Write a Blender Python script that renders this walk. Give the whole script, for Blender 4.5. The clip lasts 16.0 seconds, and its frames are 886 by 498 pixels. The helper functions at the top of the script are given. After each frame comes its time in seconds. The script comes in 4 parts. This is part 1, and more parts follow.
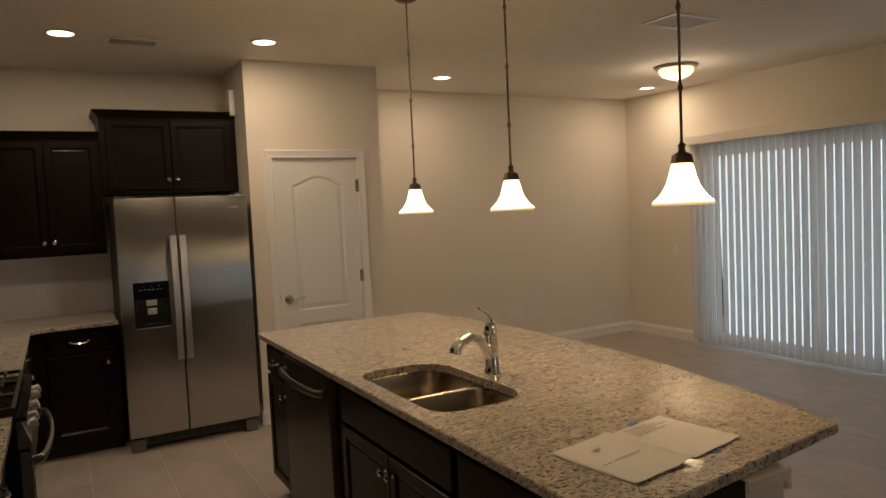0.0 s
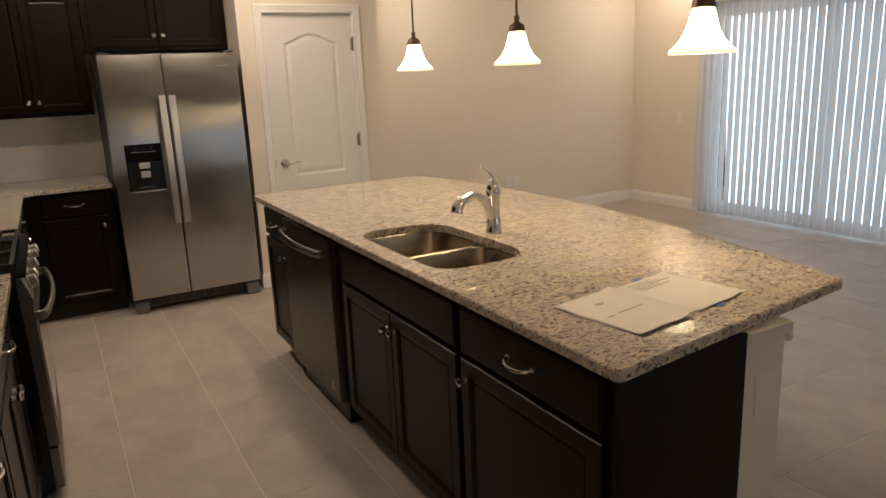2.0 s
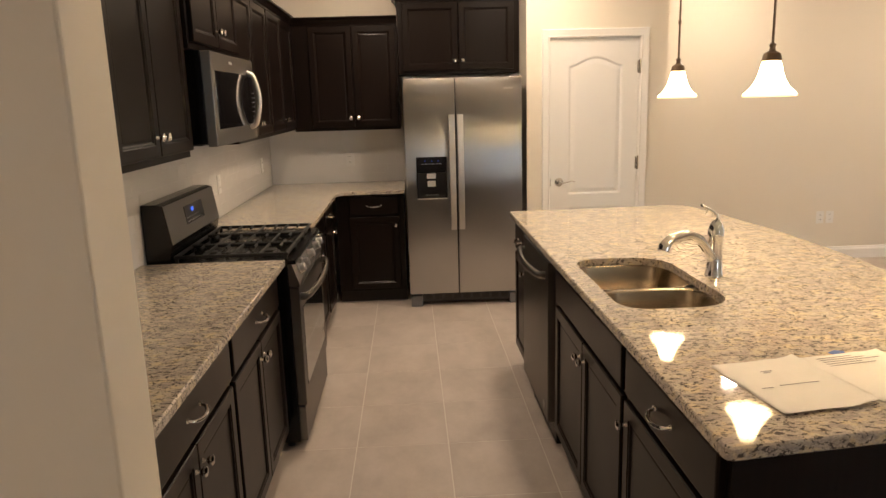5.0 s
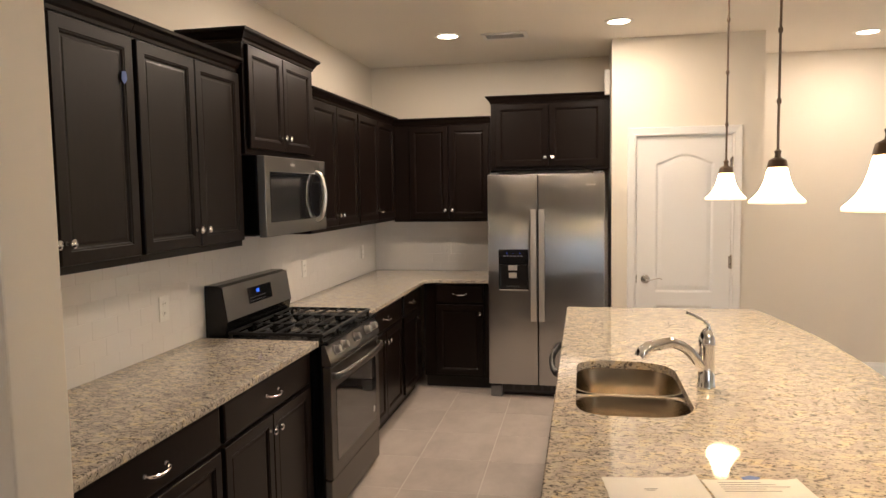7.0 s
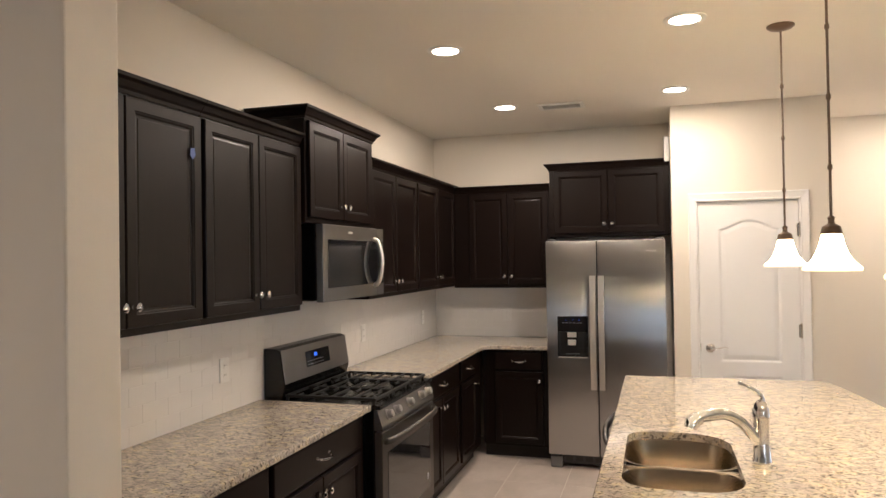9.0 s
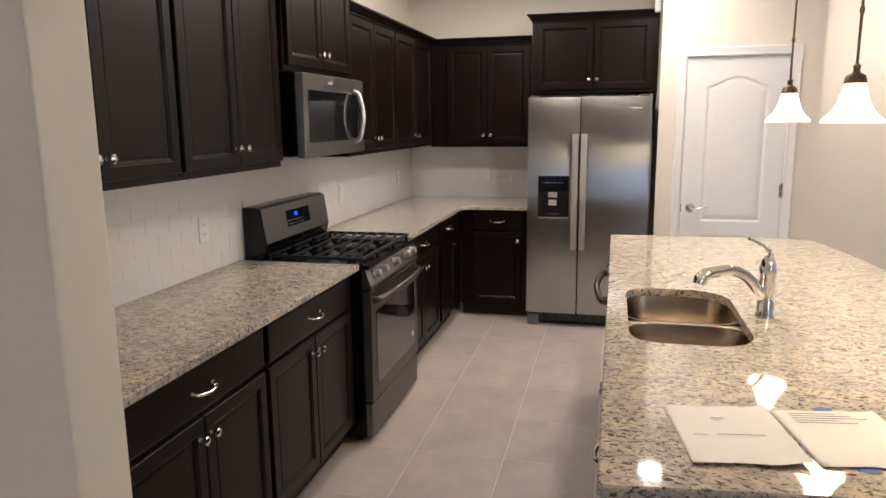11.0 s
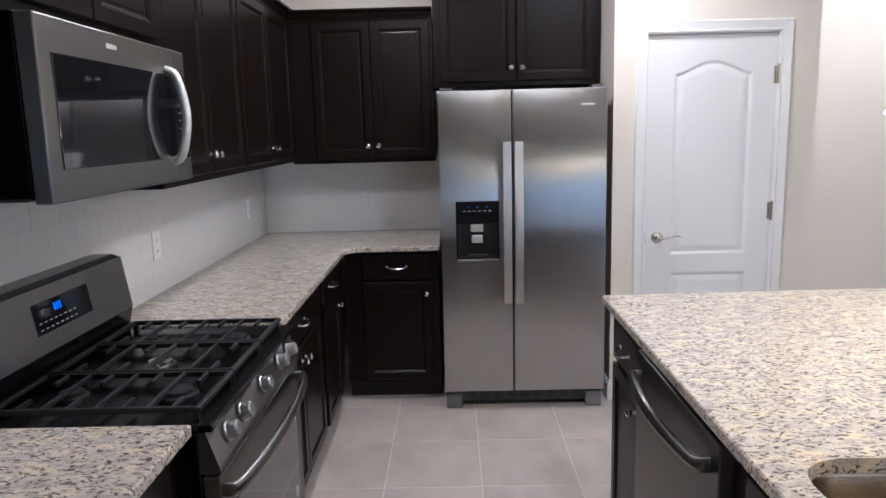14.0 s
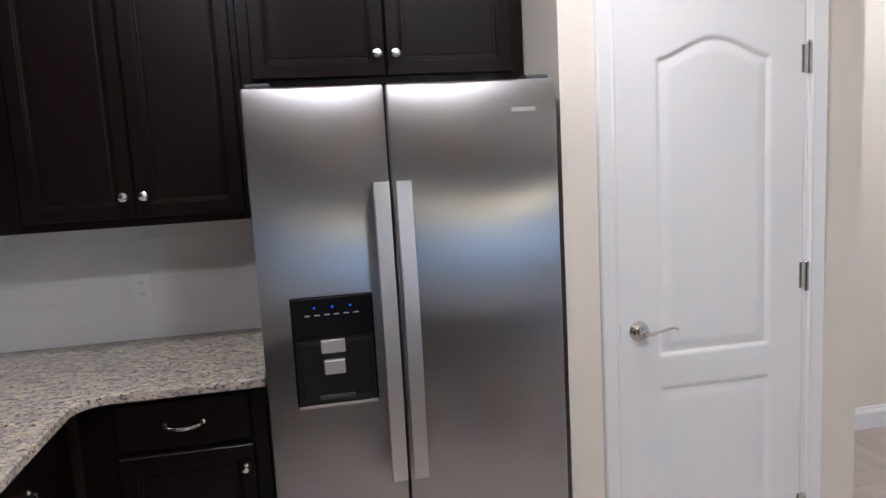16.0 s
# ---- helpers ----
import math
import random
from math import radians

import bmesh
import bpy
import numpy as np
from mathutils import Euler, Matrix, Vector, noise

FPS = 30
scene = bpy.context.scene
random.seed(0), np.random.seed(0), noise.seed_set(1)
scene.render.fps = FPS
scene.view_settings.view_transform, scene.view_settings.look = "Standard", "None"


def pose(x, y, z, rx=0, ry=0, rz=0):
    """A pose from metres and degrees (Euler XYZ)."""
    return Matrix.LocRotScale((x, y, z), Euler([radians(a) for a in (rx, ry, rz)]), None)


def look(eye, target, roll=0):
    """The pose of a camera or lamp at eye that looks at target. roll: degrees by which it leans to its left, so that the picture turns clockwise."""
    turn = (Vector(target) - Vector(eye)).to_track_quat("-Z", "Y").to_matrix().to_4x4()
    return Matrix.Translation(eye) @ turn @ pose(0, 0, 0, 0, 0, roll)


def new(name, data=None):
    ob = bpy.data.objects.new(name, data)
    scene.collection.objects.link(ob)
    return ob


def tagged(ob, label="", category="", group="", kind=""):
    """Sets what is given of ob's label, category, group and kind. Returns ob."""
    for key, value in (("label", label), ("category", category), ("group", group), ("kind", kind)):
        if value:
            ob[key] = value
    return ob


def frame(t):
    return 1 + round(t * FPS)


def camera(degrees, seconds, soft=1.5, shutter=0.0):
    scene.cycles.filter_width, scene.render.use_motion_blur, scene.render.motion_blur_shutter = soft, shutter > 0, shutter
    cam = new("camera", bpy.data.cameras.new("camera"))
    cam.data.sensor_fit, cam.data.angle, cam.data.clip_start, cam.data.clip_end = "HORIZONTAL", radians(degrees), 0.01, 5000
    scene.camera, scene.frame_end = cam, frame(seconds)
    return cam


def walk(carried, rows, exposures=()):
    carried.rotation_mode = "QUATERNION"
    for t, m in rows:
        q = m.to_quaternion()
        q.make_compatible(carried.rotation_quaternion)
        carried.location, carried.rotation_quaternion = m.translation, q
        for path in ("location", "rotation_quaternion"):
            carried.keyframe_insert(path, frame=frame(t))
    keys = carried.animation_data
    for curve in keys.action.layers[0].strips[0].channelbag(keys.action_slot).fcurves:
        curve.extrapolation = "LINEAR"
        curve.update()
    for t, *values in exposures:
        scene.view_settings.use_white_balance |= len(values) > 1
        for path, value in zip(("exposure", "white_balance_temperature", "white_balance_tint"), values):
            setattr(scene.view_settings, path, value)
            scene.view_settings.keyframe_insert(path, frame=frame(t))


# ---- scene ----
cam = camera(64.8, 16.0)
PATH = [
    (0, (0.013, -0.039, 1.591), (0.981, 1.707, 1.47), -2.7),
    (0.5, (0.018, -0.014, 1.579), (0.961, 1.739, 1.389), -2.6),
    (1, (0.017, -0.005, 1.565), (0.965, 1.734, 1.288), -2.6),
    (1.5, (0.025, 0.009, 1.544), (0.966, 1.73, 1.155), -2.8),
    (2, (0.024, 0.026, 1.53), (0.96, 1.726, 1.048), -2.5),
    (2.5, (0.018, 0.039, 1.523), (0.919, 1.737, 0.971), -2.2),
    (3, (0.016, 0.044, 1.526), (0.851, 1.759, 0.926), -2.3),
    (3.5, (0.179, 0.009, 1.531), (0.8, 1.84, 1.019), -3.7),
    (4, (0.349, -0.087, 1.547), (0.589, 1.832, 1.038), -2.6),
    (4.5, (0.343, -0.135, 1.563), (0.475, 1.803, 1.087), -1.9),
    (7, (1.08, -0.269, 1.624), (0.691, 1.686, 1.46), -0.9),
    (7.5, (1.151, -0.302, 1.622), (0.623, 1.62, 1.458), -1.0),
    (8, (1.173, -0.323, 1.635), (0.629, 1.598, 1.506), -1.2),
    (8.5, (1.181, -0.32, 1.643), (0.609, 1.597, 1.635), -1.1),
    (9, (1.181, -0.301, 1.627), (0.599, 1.613, 1.654), -0.9),
    (9.5, (1.149, -0.265, 1.604), (0.569, 1.642, 1.439), -0.6),
    (10, (1.091, -0.239, 1.58), (0.513, 1.65, 1.271), -0.4),
    (12.5, (0.749, 0.283, 1.584), (0.456, 2.226, 1.211), -1.4),
    (13, (0.599, 0.639, 1.553), (0.247, 2.577, 1.205), -2.6),
    (13.5, (0.475, 0.983, 1.564), (0.298, 2.949, 1.244), -2.0),
    (14, (0.435, 1.402, 1.552), (0.404, 3.373, 1.214), -1.5),
    (14.5, (0.414, 1.813, 1.544), (0.413, 3.795, 1.275), -1.7),
    (15, (0.37, 2.223, 1.555), (0.512, 4.2, 1.289), -1.8),
    (15.5, (0.417, 2.679, 1.523), (0.681, 4.642, 1.245), -2.5),
    (16, (0.514, 3.147, 1.543), (0.891, 5.093, 1.277), -3.2),
]
EXPOSURES = [(0.0, -1.1, 6400, 8), (2.0, -0.25, 5850, 8), (3.0, -0.05, 6100, 8), (4.5, 0.3, 6100, 8), (7.0, 0.42, 5650, 8), (10.0, 0.57, 5150, 8), (12.5, 0.47, 4550, 8), (15.0, 0.42, 4200, 8), (16.0, 0.30, 4360, 8)]
walk(cam, [(t, look(eye, target, roll)) for t, eye, target, roll in PATH], EXPOSURES)

# ---- world, daylight and exposure ----
WARM, SOUTH_W = (1.0, 0.74, 0.515), 30.0
DOWN_W, PENDANT_W, FLUSH_W, SKY_W = 14.0, 1.6, 11.0, 46.0

world = bpy.data.worlds.new("world")
scene.world = world
world.use_nodes = True
wn = world.node_tree
sky = wn.nodes.new("ShaderNodeTexSky")
sky.sky_type, sky.sun_disc = "NISHITA", False
sky.sun_elevation, sky.sun_rotation = radians(45), radians(323)
wn.links.new(sky.outputs[0], wn.nodes["Background"].inputs[0])
wn.nodes["Background"].inputs[1].default_value = 0.05
sun = new("sun", bpy.data.lights.new("sun", "SUN"))
sun.data.energy, sun.data.angle, sun.data.color = 2.5, radians(0.5), (1, 0.95, 0.88)
sun.matrix_world = look((0, 0, 20), (9.0, -12.0, 5))


def lamp(name, kind, where, watts, colour, size=0.1, aim=None, size_y=None):
    data = bpy.data.lights.new(name, kind)
    data.energy, data.color = watts, colour
    if kind == "AREA":
        data.shape, data.size = ("RECTANGLE", size) if size_y else ("DISK", size)
        if size_y:
            data.size_y = size_y
    elif kind == "SPOT":
        data.shadow_soft_size, data.spot_size, data.spot_blend = size, radians(150), 0.6
    else:
        data.shadow_soft_size = size
    ob = new(name, data)
    ob.matrix_world = look(where, aim or (where[0], where[1] + 0.0001, where[2] - 1))
    return ob


# ---- materials ----
def material(name, colour, rough=0.5, metal=0.0, **extra):
    m = bpy.data.materials.new(name)
    m.use_nodes = True
    b = m.node_tree.nodes["Principled BSDF"]
    b.inputs["Base Color"].default_value = (*colour, 1)
    b.inputs["Roughness"].default_value, b.inputs["Metallic"].default_value = rough, metal
    for key, value in extra.items():
        b.inputs[key.replace("_", " ")].default_value = value
    return m


class Nodes:
    """A few short ways to add nodes to a material."""

    def __init__(self, m):
        self.t = m.node_tree
        self.b = self.t.nodes["Principled BSDF"]

    def add(self, kind, **inputs):
        n = self.t.nodes.new("ShaderNode" + kind)
        for key, value in inputs.items():
            self.put(n.inputs[key.replace("_", " ")], value)
        return n

    def put(self, socket, value):
        if isinstance(value, bpy.types.NodeSocket):
            self.t.links.new(value, socket)
        else:
            socket.default_value = value

    def coords(self, stretch=(1, 1, 1), turn=(0, 0, 0)):
        geo = self.t.nodes.new("ShaderNodeNewGeometry")
        mp = self.add("Mapping", Vector=geo.outputs["Position"], Scale=stretch, Rotation=turn)
        return mp.outputs[0]

    def noise(self, scale, vec, detail=4.0, rough=0.55):
        return self.add("TexNoise", Vector=vec, Scale=scale, Detail=detail, Roughness=rough).outputs["Fac"]

    def ramp(self, fac, stops):
        n = self.t.nodes.new("ShaderNodeValToRGB")
        els = n.color_ramp.elements
        while len(els) < len(stops):
            els.new(0.5)
        for e, (p, c) in zip(els, stops):
            e.position, e.color = p, (*c, 1) if len(c) == 3 else c
        self.put(n.inputs[0], fac)
        return n.outputs[0]

    def mix(self, fac, a, b, blend="MIX"):
        n = self.t.nodes.new("ShaderNodeMix")
        n.data_type, n.blend_type = "RGBA", blend
        for s, v in ((n.inputs[0], fac), (n.inputs[6], a), (n.inputs[7], b)):
            self.put(s, v if isinstance(v, (bpy.types.NodeSocket, float)) else (*v, 1))
        return n.outputs[2]

    def span(self, value, lo, hi):
        return self.add("MapRange", Value=value, To_Min=lo, To_Max=hi).outputs[0]

    def bump(self, height, strength, distance):
        n = self.add("Bump", Height=height, Strength=strength, Distance=distance)
        self.put(self.b.inputs["Normal"], n.outputs[0])


def painted(name, colour, rough, grain=300.0, depth=0.0006, strength=0.35):
    m = material(name, colour, rough)
    n = Nodes(m)
    v = n.coords()
    big = n.noise(1.3, v, 3)
    n.put(n.b.inputs["Base Color"], n.mix(n.span(big, 0.0, 0.35), colour, tuple(c * 0.93 for c in colour)))
    n.bump(n.noise(grain, v, 3), strength, depth)
    return m


wall_paint = painted("wall_paint", (0.76, 0.70, 0.60), 0.75, 160)
ceiling_paint = painted("ceiling_paint", (0.86, 0.815, 0.735), 0.9, 55, 0.004, 0.5)
trim_paint = painted("trim_paint", (0.82, 0.80, 0.77), 0.38, 120, 0.0003, 0.2)
door_paint = painted("door_paint", (0.80, 0.785, 0.76), 0.42, 90, 0.0003, 0.2)


def espresso():
    m = material("espresso_wood", (0.012, 0.0065, 0.005), 0.30, Specular_IOR_Level=0.17)
    n = Nodes(m)
    v = n.coords((14, 14, 1.2))
    g = n.noise(6, v, 6, 0.6)
    w = n.noise(2.0, n.coords(), 3)
    col = n.mix(g, (0.0036, 0.0021, 0.0016), (0.0105, 0.0058, 0.0043))
    n.put(n.b.inputs["Base Color"], col)
    n.put(n.b.inputs["Roughness"], n.span(w, 0.26, 0.38))
    n.bump(g, 0.08, 0.0006)
    return m


wood = espresso()
kick_wood = material("toe_kick_wood", (0.010, 0.007, 0.006), 0.6)


def granite():
    m = material("granite", (0.6, 0.5, 0.4), 0.12)
    n = Nodes(m)
    v = n.coords((0.95, 1.6, 1.4), (0, 0, radians(10)))
    v2 = n.add("VectorMath", **{}).outputs[0]
    vm = v2.node
    vm.operation = "MULTIPLY_ADD"
    wnz = n.add("TexNoise", Vector=v, Scale=14.0, Detail=2.0)
    n.put(vm.inputs[0], wnz.outputs["Color"])
    vm.inputs[1].default_value = (0.05, 0.05, 0.05)
    n.put(vm.inputs[2], v)
    big = n.noise(17, v2, 5, 0.62)
    base = n.ramp(big, [(0.30, (0.36, 0.32, 0.285)), (0.44, (0.49, 0.435, 0.37)), (0.54, (0.57, 0.505, 0.41)), (0.62, (0.64, 0.535, 0.355)), (0.76, (0.67, 0.60, 0.50))])
    grey = n.ramp(n.noise(33, v2, 5, 0.65), [(0.50, (0, 0, 0)), (0.58, (1, 1, 1))])
    col = n.mix(n.span(grey, 0.0, 0.72), base, (0.33, 0.30, 0.28))
    dark = n.ramp(n.noise(74, v2, 4, 0.62), [(0.545, (0, 0, 0)), (0.59, (1, 1, 1))])
    col = n.mix(n.span(dark, 0.0, 0.92), col, (0.065, 0.056, 0.052))
    fine = n.noise(190, v, 2, 0.5)
    col = n.mix(0.55, col, n.ramp(fine, [(0.35, (0.36, 0.36, 0.37)), (0.65, (0.64, 0.63, 0.62))]), "OVERLAY")
    n.put(n.b.inputs["Base Color"], col)
    n.put(n.b.inputs["Roughness"], n.span(big, 0.025, 0.06))
    return m


stone = granite()


def steel(name, colour, rough, aniso=0.9, lines=(1.5, 1.5, 500), metal=1.0):
    m = material(name, colour, rough, metal, Anisotropic=aniso)
    n = Nodes(m)
    tangent = n.t.nodes.new("ShaderNodeTangent")
    tangent.direction_type, tangent.axis = "RADIAL", "Z"
    n.put(n.b.inputs["Tangent"], tangent.outputs[0])
    g = n.noise(2, n.coords(lines), 3)
    s = n.noise(2.2, n.coords(), 3)
    n.put(n.b.inputs["Base Color"], n.mix(g, tuple(c * 0.93 for c in colour), tuple(min(c * 1.06, 1) for c in colour)))
    n.put(n.b.inputs["Roughness"], n.span(s, rough * 0.95, rough * 1.06))
    return m


stainless = steel("brushed_stainless", (0.46, 0.455, 0.45), 0.33, 1.0)
dark_stainless = steel("dark_stainless", (0.20, 0.19, 0.18), 0.34, 0.9)
bright_steel = steel("satin_steel_handle", (0.80, 0.78, 0.75), 0.34, 0.0)
sink_steel = steel("sink_steel", (0.37, 0.305, 0.22), 0.24, 0.5, (60, 60, 4))
chrome = material("chrome", (0.82, 0.81, 0.80), 0.07, 1.0)
nickel = material("nickel", (0.66, 0.63, 0.59), 0.2, 1.0)
bronze = material("oiled_bronze", (0.16, 0.115, 0.08), 0.34, 0.9)
black_gloss = material("black_glass", (0.008, 0.008, 0.009), 0.06, Coat_Weight=0.5, Coat_Roughness=0.03)
black_enamel = material("black_enamel", (0.004, 0.004, 0.004), 0.22, Specular_IOR_Level=0.35)
cast_iron = painted("cast_iron", (0.006, 0.006, 0.006), 0.5, 400, 0.0004)
dark_plastic = material("dark_plastic", (0.03, 0.03, 0.032), 0.45)
grey_plastic = material("grey_plastic", (0.42, 0.41, 0.40), 0.4)
white_plastic = material("white_plastic", (0.78, 0.765, 0.73), 0.35)
recess_black = material("recess_black", (0.003, 0.003, 0.003), 0.3)
dispenser_black = material("dispenser_black", (0.004, 0.004, 0.005), 0.18, Specular_IOR_Level=0.28)
slot_dark = material("slot_dark", (0.05, 0.045, 0.04), 0.6)
blue_tape = material("blue_tape", (0.07, 0.13, 0.42), 0.6)
ink = material("ink", (0.16, 0.15, 0.16), 0.7)
grout = painted("grout", (0.62, 0.585, 0.53), 0.85, 200)
splash_grout = painted("splash_grout", (0.797, 0.772, 0.737), 0.8, 200)


def floor_tile_material():
    m = material("floor_tile", (0.40, 0.36, 0.32), 0.42)
    n = Nodes(m)
    info = n.t.nodes.new("ShaderNodeObjectInfo").outputs["Random"]
    isl = n.t.nodes.new("ShaderNodeNewGeometry").outputs["Random Per Island"]
    r = n.add("Math", **{})
    r.operation = "ADD"
    n.put(r.inputs[0], info), n.put(r.inputs[1], isl)
    v = n.coords((1, 0.6, 1))
    off = n.add("VectorMath")
    off.operation = "ADD"
    sc = n.add("VectorMath")
    sc.operation = "SCALE"
    sc.inputs[0].default_value = (7, 3, 5)
    n.put(sc.inputs["Scale"], r.outputs[0])
    n.put(off.inputs[0], v), n.put(off.inputs[1], sc.outputs[0])
    cloud = n.noise(5.5, off.outputs[0], 6, 0.6)
    fine = n.noise(60, off.outputs[0], 4, 0.6)
    col = n.ramp(cloud, [(0.28, (0.345, 0.298, 0.262)), (0.5, (0.425, 0.370, 0.328)), (0.72, (0.49, 0.435, 0.39))])
    col = n.mix(n.span(fine, 0.0, 0.22), col, (0.27, 0.24, 0.21))
    n.put(n.b.inputs["Base Color"], col)
    n.put(n.b.inputs["Roughness"], n.span(cloud, 0.36, 0.52))
    n.bump(fine, 0.12, 0.0008)
    return m


floor_tile_mat = floor_tile_material()
subway_mat = material("glazed_tile", (0.80, 0.775, 0.74), 0.16)
_n = Nodes(subway_mat)
_r = _n.t.nodes.new("ShaderNodeObjectInfo").outputs["Random"]
_n.put(_n.b.inputs["Base Color"], _n.mix(_r, (0.79, 0.765, 0.73), (0.805, 0.782, 0.748)))
_n.bump(_n.noise(14, _n.coords(), 2), 0.04, 0.003)

paper_mat = painted("paper", (0.80, 0.775, 0.73), 0.8, 40, 0.002, 0.4)


def glow(name, colour, strength, base=(0.9, 0.85, 0.75)):
    return material(name, base, 0.4, Emission_Color=(*colour, 1), Emission_Strength=strength)


shade_glow = glow("lit_frosted_glass", (1.0, 0.66, 0.30), 5.0)
_n = Nodes(shade_glow)
_v = _n.t.nodes.new("ShaderNodeTexCoord").outputs["Object"]
_z = _n.add("SeparateXYZ", Vector=_v).outputs[2]
_n.put(_n.b.inputs["Emission Strength"], _n.ramp(_n.add("MapRange", Value=_z, From_Min=-0.14, From_Max=0.0).outputs[0], [(0.0, (1.3, 1.3, 1.3)), (0.10, (2, 2, 2)), (0.15, (30, 30, 30)), (0.75, (26, 26, 26)), (1.0, (7, 7, 7))]))
lens_glow = glow("lit_lens", (1.0, 0.78, 0.52), 14.0)
bowl_glow = glow("lit_bowl", (1.0, 0.74, 0.40), 4.0)
blue_led = glow("blue_display", (0.05, 0.18, 1.0), 0.6, (0.02, 0.02, 0.05))


def slat_material():
    m = material("vinyl_slat", (0.64, 0.635, 0.64), 0.45)
    n = Nodes(m)
    tr = n.add("BsdfTranslucent", Color=(0.66, 0.68, 0.72, 1))
    mx = n.t.nodes.new("ShaderNodeMixShader")
    mx.inputs[0].default_value = 0.10
    out = n.t.nodes["Material Output"]
    n.put(mx.inputs[1], n.b.outputs[0]), n.put(mx.inputs[2], tr.outputs[0])
    n.put(out.inputs[0], mx.outputs[0])
    n.bump(n.noise(30, n.coords((6, 6, 0.4)), 2), 0.1, 0.001)
    return m


slat_mat = slat_material()
pane_glass = material("pane_glass", (0.95, 0.97, 0.96), 0.0, Transmission_Weight=1.0, IOR=1.1)
grass_mat = painted("lawn", (0.07, 0.12, 0.035), 0.9, 30, 0.02, 0.6)
patio_mat = painted("patio", (0.45, 0.43, 0.40), 0.85, 60)


# ---- mesh helpers ----
def finish(name, bm, mat, smooth=False):
    bmesh.ops.recalc_face_normals(bm, faces=bm.faces)
    me = bpy.data.meshes.new(name)
    bm.to_mesh(me)
    bm.free()
    me.materials.append(mat)
    if smooth:
        me.shade_smooth()
        me.set_sharp_from_angle(angle=radians(35))
    return me


def part(name, bm, mat, parent=None, label="", smooth=False, at=None):
    """One mesh object made of bm (or of a mesh already made) under a thing or a part."""
    me = bm if isinstance(bm, bpy.types.Mesh) else finish(name, bm, mat, smooth)
    ob = new(name, me)
    if parent:
        ob.parent = parent
    if at is not None:
        ob.matrix_basis = at
    if label:
        tagged(ob, label)
    return ob


def thing(name, label, category, m=None, group="", kind=""):
    ob = new(name)
    ob.empty_display_size = 0.05
    if m is not None:
        ob.matrix_basis = m
    return tagged(ob, label, category, group, kind)


def box(x0, x1, y0, y1, z0, z1, r=0.0, bm=None):
    own = bmesh.new()
    m = Matrix.LocRotScale(((x0 + x1) / 2, (y0 + y1) / 2, (z0 + z1) / 2), None, (abs(x1 - x0), abs(y1 - y0), abs(z1 - z0)))
    bmesh.ops.create_cube(own, size=1, matrix=m)
    if r:
        bmesh.ops.bevel(own, geom=own.edges[:], offset=r, segments=2, affect="EDGES", profile=0.5)
    if bm is None:
        return own
    return join(bm, own)


def join(bm, other):
    me = bpy.data.meshes.new("tmp")
    other.to_mesh(me)
    other.free()
    bm.from_mesh(me)
    bpy.data.meshes.remove(me)
    return bm


def lathe(profile, steps=28, m=None, bm=None):
    """A turned shape round z from (radius, height) pairs."""
    own = bmesh.new()
    rings = []
    for r, z in profile:
        if r < 1e-5:
            rings.append([own.verts.new((0, 0, z))])
        else:
            rings.append([own.verts.new((r * math.cos(a), r * math.sin(a), z)) for a in (2 * math.pi * k / steps for k in range(steps))])
    for a, b in zip(rings, rings[1:]):
        for k in range(steps):
            quad = [a[k % len(a)], a[(k + 1) % len(a)], b[(k + 1) % len(b)], b[k % len(b)]]
            quad = list(dict.fromkeys(quad))
            if len(quad) > 2:
                own.faces.new(quad)
    if m is not None:
        own.transform(m)
    return own if bm is None else join(bm, own)


def tube(path, radii, steps=12, flat=1.0, bm=None):
    """A tube along points; radii one number or one a point; flat squeezes its second axis."""
    own = bmesh.new()
    pts = [Vector(p) for p in path]
    radii = radii if isinstance(radii, (list, tuple)) else [radii] * len(pts)
    rings, side = [], None
    for i, p in enumerate(pts):
        d = (pts[min(i + 1, len(pts) - 1)] - pts[max(i - 1, 0)]).normalized()
        if side is None:
            side = d.orthogonal().normalized() if abs(d.z) > 0.9 else d.cross(Vector((0, 0, 1))).normalized()
        side = (side - d * side.dot(d)).normalized()
        up = d.cross(side)
        rings.append([own.verts.new(p + radii[i] * (math.cos(a) * side + flat * math.sin(a) * up)) for a in (2 * math.pi * k / steps for k in range(steps))])
    for a, b in zip(rings, rings[1:]):
        for k in range(steps):
            own.faces.new((a[k], a[(k + 1) % steps], b[(k + 1) % steps], b[k]))
    own.faces.new(rings[0]), own.faces.new(rings[-1][::-1])
    return own if bm is None else join(bm, own)


def bend(points, steps=8):
    """A smooth line through points."""
    p = [Vector(q) for q in points]
    p = [2 * p[0] - p[1], *p, 2 * p[-1] - p[-2]]
    out = []
    for a, b, c, d in zip(p, p[1:], p[2:], p[3:]):
        for k in range(steps):
            t = k / steps
            out.append(0.5 * (2 * b + (c - a) * t + (2 * a - 5 * b + 4 * c - d) * t * t + (3 * b - a - 3 * c + d) * t ** 3))
    return out + [p[-2]]


